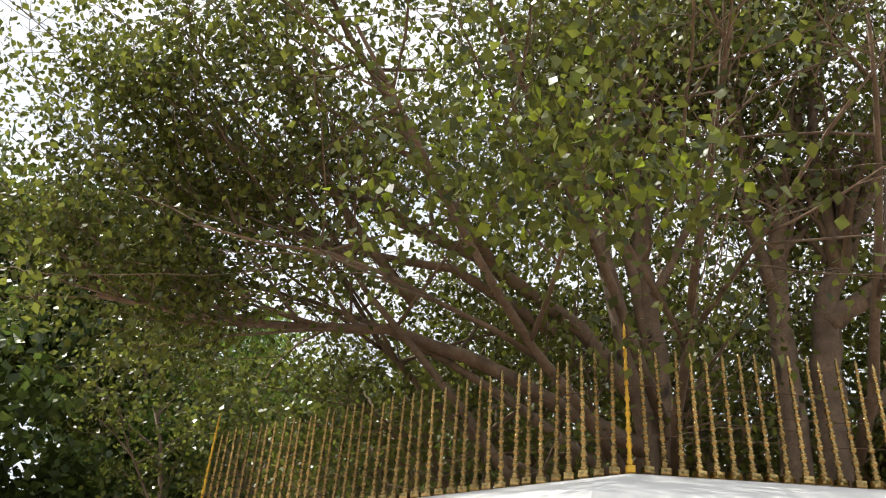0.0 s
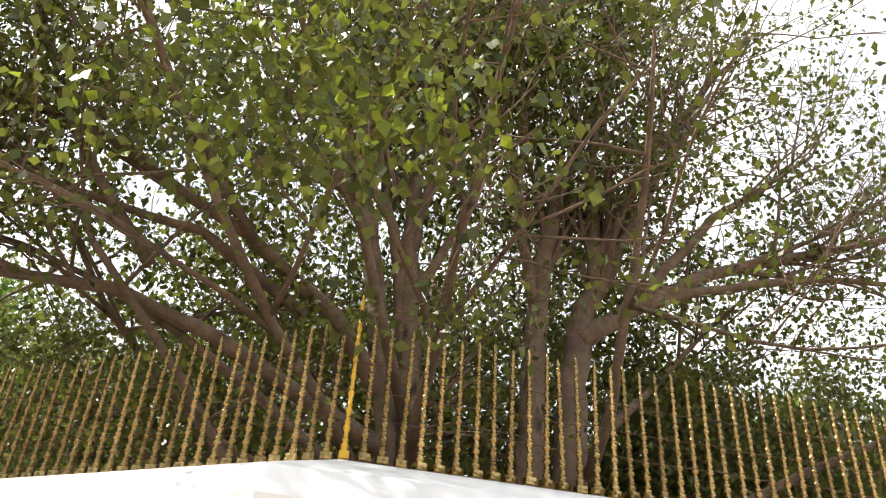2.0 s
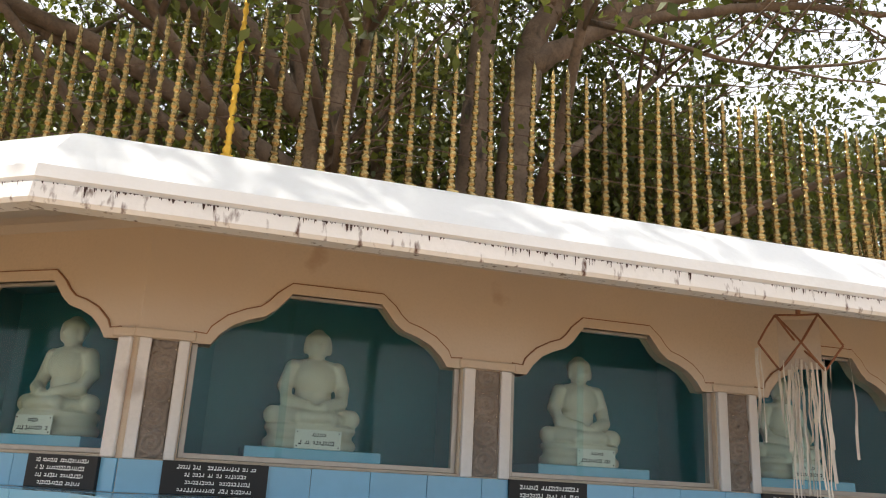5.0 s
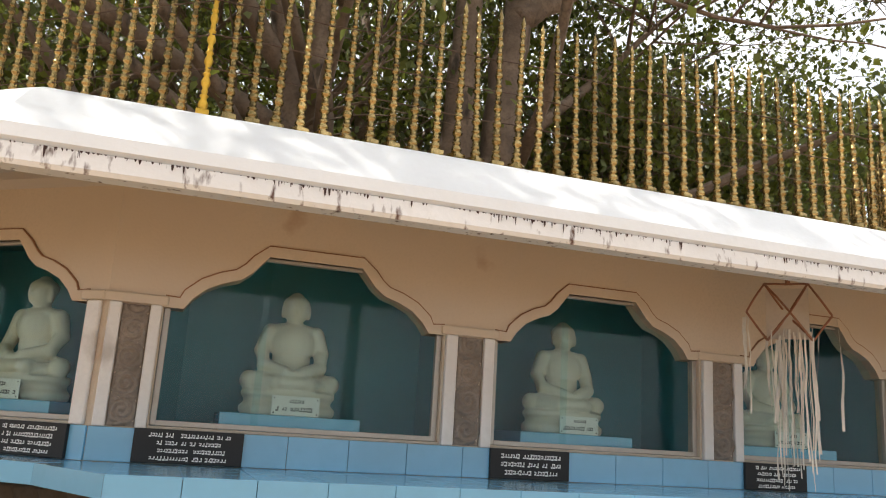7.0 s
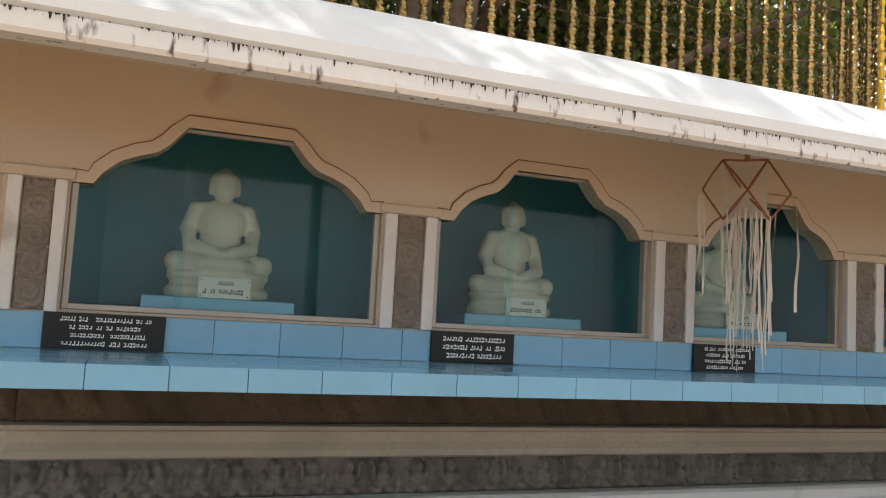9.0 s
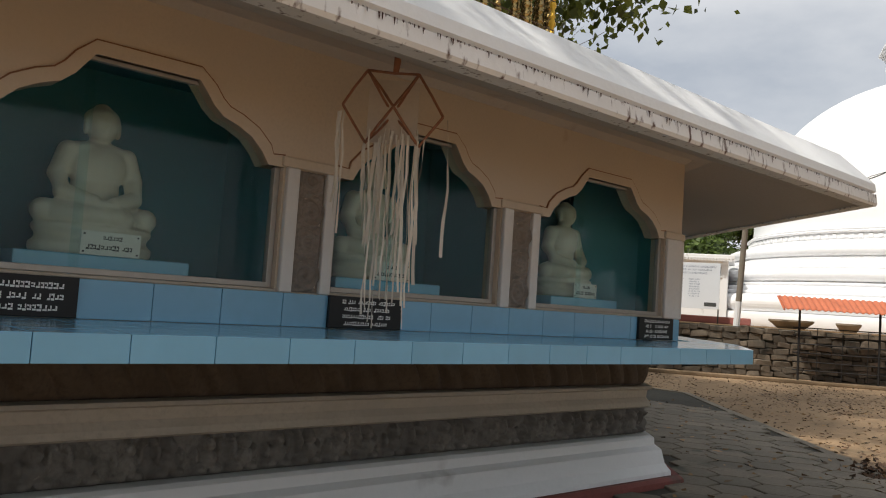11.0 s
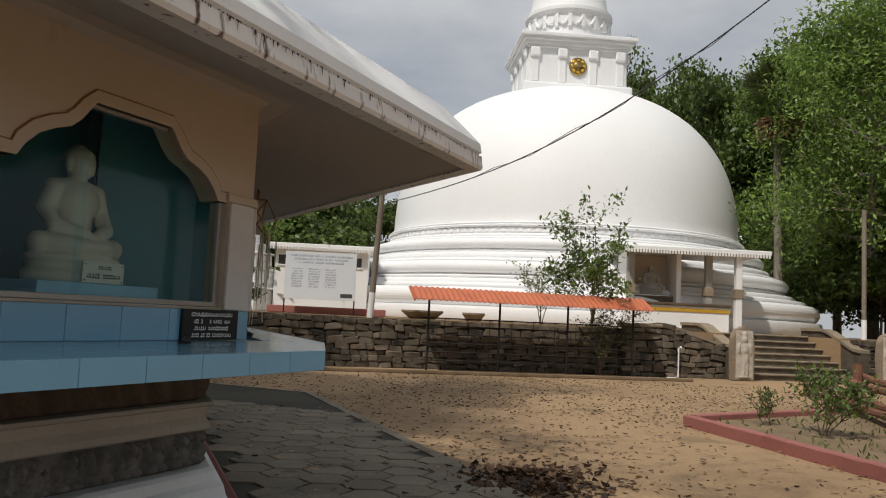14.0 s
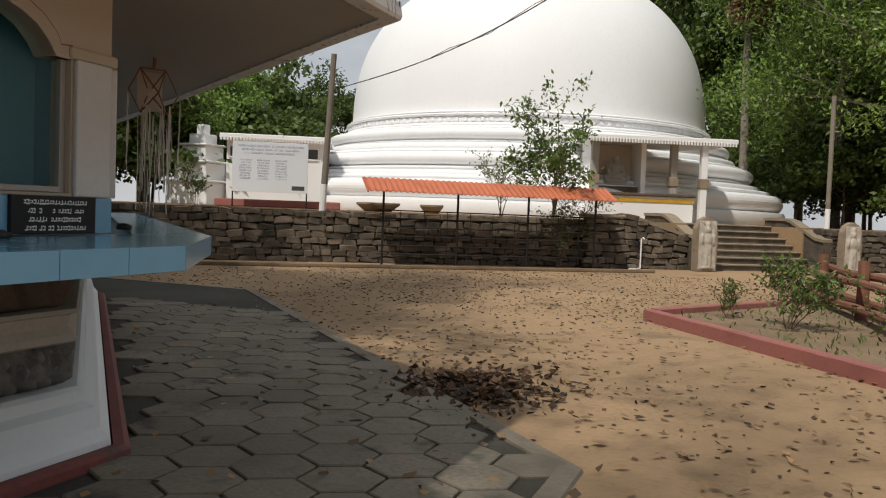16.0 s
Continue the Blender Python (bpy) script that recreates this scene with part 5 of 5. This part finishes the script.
# water tap pipe at the wall
pipe = holder("standpipe", wall_frame(W_LEN - 0.1, -0.45), "white plastic water pipe with a tap bend", "pipe")
part("pipe", tube([(0, 0, 0), (0, 0, 0.86), (0.03, -0.05, 0.90), (0.04, -0.1, 0.86)], 0.022, 8), M_WHITE, pipe)
part("foot", tube([(0, 0, 0.02), (-0.3, -0.3, 0.02), (-0.55, -0.35, 0.02)], 0.022, 8), M_WHITE, pipe)

# ---- orange-roofed iron lamp rack against the wall ----
SH0, SH1 = 7.45, W_LEN - 1.4
rack = holder("lamp_shelter", Matrix.Identity(4), "open iron oil-lamp rack under an orange tiled-sheet roof", "shelter")
m = wall_frame(0)
n = int((SH1 - SH0) / 0.075)
cols = []
bm = bmesh.new()
for i in range(n + 1):
    s = SH0 + (SH1 - SH0) * i / n
    r = 0.018 * math.cos(i * math.pi)
    cols.append([bm.verts.new(m @ Vector((s, y, z + r))) for y, z in ((-1.35, 1.88), (-0.95, 2.07), (-0.62, 2.22), (-0.62, 2.20), (-0.95, 2.05), (-1.35, 1.86))])
for a, b in zip(cols, cols[1:]):
    for i in range(6):
        bm.faces.new((a[i], b[i], b[(i + 1) % 6], a[(i + 1) % 6]))
bm.faces.new(cols[0])
bm.faces.new(cols[-1][::-1])
bmesh.ops.recalc_face_normals(bm, faces=bm.faces)
part("roof", bm, M_ORANGE, rack, "orange-red corrugated roof sheet")
gable = bmesh.new()
add_tube(gable, [m @ Vector((SH0 - 0.02, -1.38, 1.84)), m @ Vector((SH0 - 0.02, -0.60, 2.20))], 0.03, 5)
part("barge_board", gable, M_ORANGE, rack)
for i in range(4):
    s = SH0 + 0.45 + (SH1 - SH0 - 0.9) * i / 3
    part("post", tube([m @ Vector((s, -1.0, 0)), m @ Vector((s, -1.0, 2.0))], 0.03, 6), M_IRON, rack)
    part("bracket", tube([m @ Vector((s, -1.3, 1.86)), m @ Vector((s, -0.66, 2.16))], 0.02, 5), M_IRON, rack)
for z in (0.30, 0.52, 0.75, 0.98, 1.20, 1.40):
    part("rail", tube([m @ Vector((SH0 + 0.3, -1.0, z)), m @ Vector((SH1 - 0.2, -1.0, z))], 0.016, 5), M_IRON, rack)
for i in range(9):
    s = SH0 + 0.9 + i * (SH1 - SH0 - 1.2) / 9
    part("upright", tube([m @ Vector((s, -1.0, 0.1)), m @ Vector((s, -1.0, 1.42))], 0.010, 5), M_IRON, rack)

# stone bowls on the terrace edge
for s, d, r, label in ((8.3, 1.6, 0.62, "broad shallow dark stone bowl on the terrace"), (9.9, 1.7, 0.34, "small dark stone bowl on the terrace")):
    ob = holder("stone_bowl", wall_frame(s, d, TER - 0.02), label, "bowl", "stone bowls")
    part("bowl", lathe(bmesh.new(), [(r * 0.6, 0), (r * 0.7, 0.05), (r, 0.20), (r, 0.25), (r * 0.9, 0.25), (r * 0.6, 0.12), (0.02, 0.1)], 24), M_STEP, ob)

# ---- image house in front of the stupa ----
ih = holder("image_house", Matrix.Translation((37.4, 7.6, TER - 0.02)) @ pose(0, 0, 0, 0, 0, -64), "small white pillared image house with scalloped roof edge", "image house")
part("base", box((-2.85, -0.6, 0), (1.15, 2.2, 0.95), 0.03), M_WHITE, ih)
part("gold_band", box((-2.87, -0.63, 0.72), (1.17, -0.601, 0.86), 0.01), M_GOLDY, ih, "painted gold and green flower band")
part("base_slab", box((-2.9, -0.7, 0.952), (1.2, 2.2, 1.05), 0.02), M_FRIEZE1, ih)
part("roof", box((-3.05, -1.1, 2.95), (2.55, 2.6, 3.12), 0.03), M_WHITE, ih)
for i in range(50):
    x = -3.02 + i * 5.55 / 50
    part("scallop", box((x, -1.115, 2.84), (x + 0.07, -1.09, 2.98), 0.012), M_WHITE, ih)
part("back_wall", box((-2.5, 1.2, 1.06), (-0.72, 1.4, 2.94)), M_BEIGE, ih)
part("side_wall", box((-0.74, -0.1, 1.06), (-0.56, 1.198, 2.94)), M_WHITE, ih)
part("side_wall", box((-2.68, -0.1, 1.06), (-2.5, 1.198, 2.94)), M_WHITE, ih)
for x in (-2.6, 0.4):
    col = part("column", box((x - 0.13, -0.5, 1.055), (x + 0.13, -0.24, 2.945), 0.02), M_CONC, ih)
    part("band", box((x - 0.17, -0.54, 1.35), (x + 0.17, -0.2, 1.68), 0.02), M_STEP, col)
col = part("column", box((1.28, -0.9, -0.02), (1.52, -0.64, 2.945), 0.02), M_WHITE, ih)
part("band", box((1.24, -0.94, 1.3), (1.56, -0.6, 1.65), 0.02), M_STEP, col)
sb = new("seated_statue", STATUE.copy())
sb.data.materials.clear()
sb.data.materials.append(M_CONC)
sb.matrix_world = ih.matrix_world @ pose(-1.55, 0.45, 1.30) @ Matrix.Diagonal((1.55, 1.55, 1.55, 1))
r = sb.modifiers.new("remesh", "REMESH")
r.mode, r.voxel_size, r.use_smooth_shade = "VOXEL", 0.02, True
tagged(sb, "grey stone seated meditation statue in the image house", "statue")
plinth = holder("statue_plinth", ih.matrix_world @ pose(-1.55, 0.45, 1.052), "dark stone slab under the seated statue", "plinth")
part("slab", box((-0.75, -0.45, 0), (0.75, 0.45, 0.246), 0.02), M_FRIEZE1, plinth)

# ---- small white office, signboard, poles ----
office = holder("white_office", Matrix.Translation((34.6, 22.7, TER - 0.02)) @ pose(0, 0, 0, 0, 0, -62), "small white building with scalloped roof edge and three openings", "building")
part("body", box((-2.0, 0, 0), (2.0, 3.5, 2.75), 0.03), M_WHITE, office)
part("roof", box((-2.25, -0.35, 2.752), (2.25, 3.8, 2.95), 0.03), M_WHITE, office)
for i in range(34):
    x = -2.22 + i * 4.4 / 34
    part("scallop", box((x, -0.37, 2.66), (x + 0.085, -0.345, 2.82), 0.015), M_WHITE, office)
# Flat dark panels paint the unlit inside of the openings onto the wall.
for x in (-1.45, 0.0, 1.3):
    w = part("window", box((x - 0.4, -0.012, 2.05), (x + 0.4, -0.002, 2.45)), M_DARK, office)
    part("sill", box((x - 0.45, -0.05, 1.98), (x + 0.45, -0.001, 2.045), 0.01), M_WHITE, w)
shrine2 = holder("white_pagoda", pose(33.6, 25.6, TER - 0.02), "small tiered white plaster pagoda", "pagoda")
for w, z0, z1 in ((1.0, 0, 0.9), (1.1, 0.9, 1.0), (0.8, 1.0, 1.7), (0.9, 1.7, 1.8), (0.6, 1.8, 2.4), (0.68, 2.4, 2.5), (0.4, 2.5, 2.9), (0.2, 2.9, 3.3)):
    part("tier", box((-w, -w, z0), (w, w, z1), 0.04), M_WHITE, shrine2)


sign = holder("signboard", Matrix.Translation((25.6, 17.0, 0)) @ pose(0, 0, 0, 0, 0, -62.5), "white printed information banner on two iron posts", "signboard")
part("banner", box((-1.06, -0.012, 1.78), (1.06, 0.012, 3.20), 0.004), M_SIGN, sign)
bm = text_bars(text_rng, 1.9, 3, 0.10, 0.002, m=Matrix.Translation((0, -0.013, 2.98)), fill=0.95)
for c in (-0.7, -0.2, 0.3):
    text_bars(text_rng, 0.42, 8, 0.075, 0.002, bm, m=Matrix.Translation((c, -0.013, 2.42)))
part("print", bm, M_SIGNTXT, sign)
part("picture", box((0.62, -0.015, 1.86), (0.98, -0.0125, 1.98)), M_DARK, sign)
for x in (-1.04, 1.04):
    part("post", tube([(x, 0.03, 0.0), (x, 0.03, 3.2)], 0.022, 6), M_IRON, sign)
planter = tagged(part("planter_wall", box((-1.6, 0.4, TER - 0.02), (2.0, 0.65, TER + 0.2), 0.03, sign.matrix_world), M_KERB), "low red painted planter wall on the terrace", "wall", kind="structure")

pole = holder("utility_pole", Matrix.Identity(4), "leaning grey pole with white painted foot", "pole")
p0, p1 = Vector((24.41, 14.65, 0.0)), Vector((24.1, 14.2, 5.3))
part("shaft", tube([p0.lerp(p1, 0.38), p1], [0.085, 0.07], 10), M_POLE, pole)
part("painted_foot", tube([p0.lerp(p1, 0.08), p0.lerp(p1, 0.38)], [0.095, 0.088], 10), M_WHITE, pole, "white painted foot")
part("footing", box((-0.16, -0.16, -0.4), (0.16, 0.16, 0.12), 0.03, Matrix.Translation(p0.lerp(p1, 0.06))), M_CONC, pole)
cable = holder("overhead_cable", Matrix.Identity(4), "thin black overhead cable with twisted loose wire", "cable")
ca, cb = Vector((24.2, 14.1, 4.45)), Vector((16.5, 0.8, 8.7))
pts = [ca.lerp(cb, t / 24) - Vector((0, 0, 1.1 * math.sin(math.pi * t / 24))) for t in range(25)]
part("cable", tube(pts, 0.013, 5), M_INK, cable)
part("loose_wire", tube([p + Vector((0.02 * math.sin(i * 2), 0.02, 0.05 * math.sin(i * 1.7))) for i, p in enumerate(pts[6:18])], 0.007, 4), M_INK, cable)
pole2 = holder("lamp_pole", pose(35.4, 1.9, 0), "grey pole with white painted foot by the steps", "pole")
part("shaft", tube([(0, 0, 2.0), (0, 0, 5.7)], 0.075, 8), M_POLE, pole2)
part("painted_foot", tube([(0, 0, 0), (0, 0, 2.0)], 0.085, 8), M_WHITE, pole2)

# ---- plants near the wall ----


def sapling(m, label, h, n, leaf, material, seed, spread=0.5, stems=4, name="sapling"):
    ob = holder(name, m, label, "plant")
    rng, nr = random.Random(seed), np.random.default_rng(seed)
    tp = []
    for i in range(stems):
        bm = bmesh.new()
        grow(bm, rng, (rng.uniform(-0.05, 0.05), rng.uniform(-0.05, 0.05), 0), (rng.uniform(-spread, spread), rng.uniform(-spread, spread), 1), h * rng.uniform(0.6, 0.95), 0.012 * h, 1, tp, (0, 5, 3), 0.06, 0.7, 5)
        part("stem", bm, M_BARK, ob)
    tp = np.array(tp)
    tp = tp[tp[:, 2] > h * 0.25]
    cl = np.repeat(tp, max(1, n // len(tp)), axis=0)
    cl = cl + nr.normal(size=cl.shape) * 0.035 * h
    leaves("leaves", cl, leaf, material, ob, nr, 0.2, 0.42)
    return ob


sapling(Matrix.Translation((28.6, 9.5, TER - 0.5)), "young tree with light green leaflets above the lamp rack", 3.3, 2600, 0.16, M_SHRUB, 3, 0.22, 3)
sapling(Matrix.Translation((27.9, 10.8, TER - 0.05)), "thin leafy shrub on the terrace edge", 1.5, 700, 0.09, M_SHRUB, 4)
sapling(wall_frame(W_LEN - 2.6, -0.4), "tangled shrub growing before the stone wall", 1.9, 900, 0.10, M_FOREST, 5)
sapling(wall_frame(3.4, 0.35, TER - 0.05), "small yellowish shrub beside the signboard", 0.8, 500, 0.10, M_SHRUB, 6)
sapling(wall_frame(-0.5, 0.4, TER - 0.05), "yellow-green shrub on the terrace edge", 1.0, 700, 0.12, M_LEAF_Y, 12)

# ---- flower bed with red kerb and log fence ----
K0, K1, K2 = Vector((17.35, 5.3, 0)), Vector((12.4, 1.75, 0)), Vector((22.5, 2.2, 0))


def kerb_run(a, b, name):
    d = (b - a)
    mm = Matrix.Translation(a) @ pose(0, 0, 0, 0, 0, math.degrees(math.atan2(d.y, d.x)))
    bm = bmesh.new()
    n = int(d.length / 0.25)
    rng = random.Random(int(d.length * 10))
    rows = []
    for i in range(n + 1):
        x = d.length * i / n
        j = rng.uniform(-0.006, 0.006)
        rows.append([bm.verts.new(mm @ Vector((x, y + j, z + j * 0.5))) for y, z in ((-0.075, 0), (-0.075, 0.145), (-0.06, 0.16), (0.06, 0.16), (0.075, 0.145), (0.075, 0))])
    for p, q in zip(rows, rows[1:]):
        for i in range(5):
            bm.faces.new((p[i], q[i], q[i + 1], p[i + 1]))
    bm.faces.new(rows[0])
    bm.faces.new(rows[-1][::-1])
    bmesh.ops.recalc_face_normals(bm, faces=bm.faces)
    return tagged(part(name, bm, M_KERB), "faded red painted cement kerb of a flower bed", "kerb", kind="structure")


kerb_run(K0, K1, "kerb")
kerb_run(K2, K0 + Vector((0.12, -0.07, 0)), "kerb")
bed = raw("flower_bed", [(K0.x, K0.y - 0.05, 0.07), (K1.x, K1.y, 0.07), (K1.x + 6, K1.y - 3, 0.07), (K2.x, K2.y, 0.07)], [(0, 1, 2, 3)], M_BED)
tagged(bed, "bare earth flower bed", "flower bed", kind="structure")
sapling(pose(17.1, 3.5, 0.07), "leafy green garden shrub in the flower bed", 0.8, 1400, 0.085, M_SHRUB, 7, 0.7, 7, "garden_shrub")
sapling(pose(17.9, 4.25, 0.07), "small green shrub in the flower bed", 0.45, 250, 0.06, M_SHRUB, 8, 0.7, 4, "garden_shrub")
sapling(pose(16.6, 2.2, 0.07), "low spreading green shrub in the flower bed", 0.6, 700, 0.08, M_SHRUB, 9, 0.9, 6, "garden_shrub")
log_fence = holder("log_fence", pose(21.5, 2.86, 0.02, 0, 0, 188), "rustic red-brown log fence in the flower bed", "fence")
for x in (0.0, 2.6, 5.2):
    part("post", tube([(x, 0, 0), (x + 0.02, 0, 0.45), (x, 0, 0.90)], [0.095, 0.085, 0.08], 9), M_LOG, log_fence)
for z, y in ((0.22, -0.13), (0.26, 0.13), (0.58, -0.13), (0.66, 0.13)):
    part("rail", tube([(-0.35, y, z + 0.02), (1.2, y * 1.1, z - 0.02), (3.0, y, z + 0.02), (5.6, y, z)], [0.06, 0.07, 0.06, 0.055], 8), M_LOG, log_fence)

# ---- fallen leaves ----
lrng = np.random.default_rng(6)


def litter(name, pts, size, material, label):
    ob = leaves(name, pts, size, material, None, lrng, 0.0, 0.6)
    co = np.empty(len(ob.data.vertices) * 3)
    ob.data.vertices.foreach_get("co", co)
    co = co.reshape(-1, 4, 3)
    base = co[:, :1, 2]
    co[:, :, 2] = base + np.abs(co[:, :, 2] - base) * 0.28
    ob.data.vertices.foreach_set("co", co.ravel())
    ob.data.update()
    return tagged(ob, label, "leaves", kind="stuff")


n = 17000
lx, ly = lrng.uniform(8.5, 27, n), lrng.uniform(-1, 15, n)
ok = np.array([apron_depth(a, b) > AR and (Vector((a, b, 0)) - WA).dot(WN) > 1.9 for a, b in zip(lx, ly)])
dens = np.array([noise.noise(Vector((a * 0.35, b * 0.35, 0))) for a, b in zip(lx, ly)]) + lrng.uniform(-0.5, 0.5, n) + np.clip((lx - 14) / 12, -0.3, 0.35)
ok &= dens > -0.05
litter("fallen_leaves", np.stack([lx, ly, np.full(n, 0.004)], 1)[ok], 0.075, M_DEADDARK, "dry brown leaves scattered over the sandy yard")
n = 1300
lx, ly = lrng.uniform(5, 20, n), lrng.uniform(1.5, 11, n)
ok = np.array([apron_depth(a, b) > 0.1 for a, b in zip(lx, ly)])
litter("fallen_leaves", np.stack([lx, ly, np.full(n, 0.024)], 1)[ok], 0.10, M_DEAD, "pale dry leaves scattered over paving and sand")
n = 1200
pile = np.stack([11.88 + lrng.normal(0, 0.42, n), 5.99 + lrng.normal(0, 0.33, n), np.zeros(n)], 1)
rr = np.hypot((pile[:, 0] - 11.88) / 0.6, (pile[:, 1] - 5.99) / 0.45)
pile[:, 2] = 0.01 + np.clip(0.17 * (1 - rr), 0, 1) * lrng.uniform(0.3, 1, n)
ob = leaves("leaf_heap", pile, 0.10, M_DEADDARK, None, lrng, 0.25, 0.6)
co = np.empty(len(ob.data.vertices) * 3)
ob.data.vertices.foreach_get("co", co)
co[2::3] = np.maximum(np.abs(co[2::3]) * 0.55, 0.004)
ob.data.vertices.foreach_set("co", co)
ob.data.update()
tagged(ob, "swept heap of dry dark brown leaves", "leaves", kind="stuff")
n = 900
weeds = np.stack([lrng.uniform(13, 21, n), lrng.uniform(1.0, 5.0, n), np.full(n, 0.07)], 1)
ok = (weeds[:, 1] < 1.75 + (weeds[:, 0] - 12.4) * 0.70) & (weeds[:, 1] < 5.2 - (weeds[:, 0] - 17.4) * 0.6)
tagged(leaves("weeds", weeds[ok], 0.09, M_GRASS, None, lrng, -0.6, 0.35), "sparse low weeds on the flower bed", "weeds", kind="stuff")
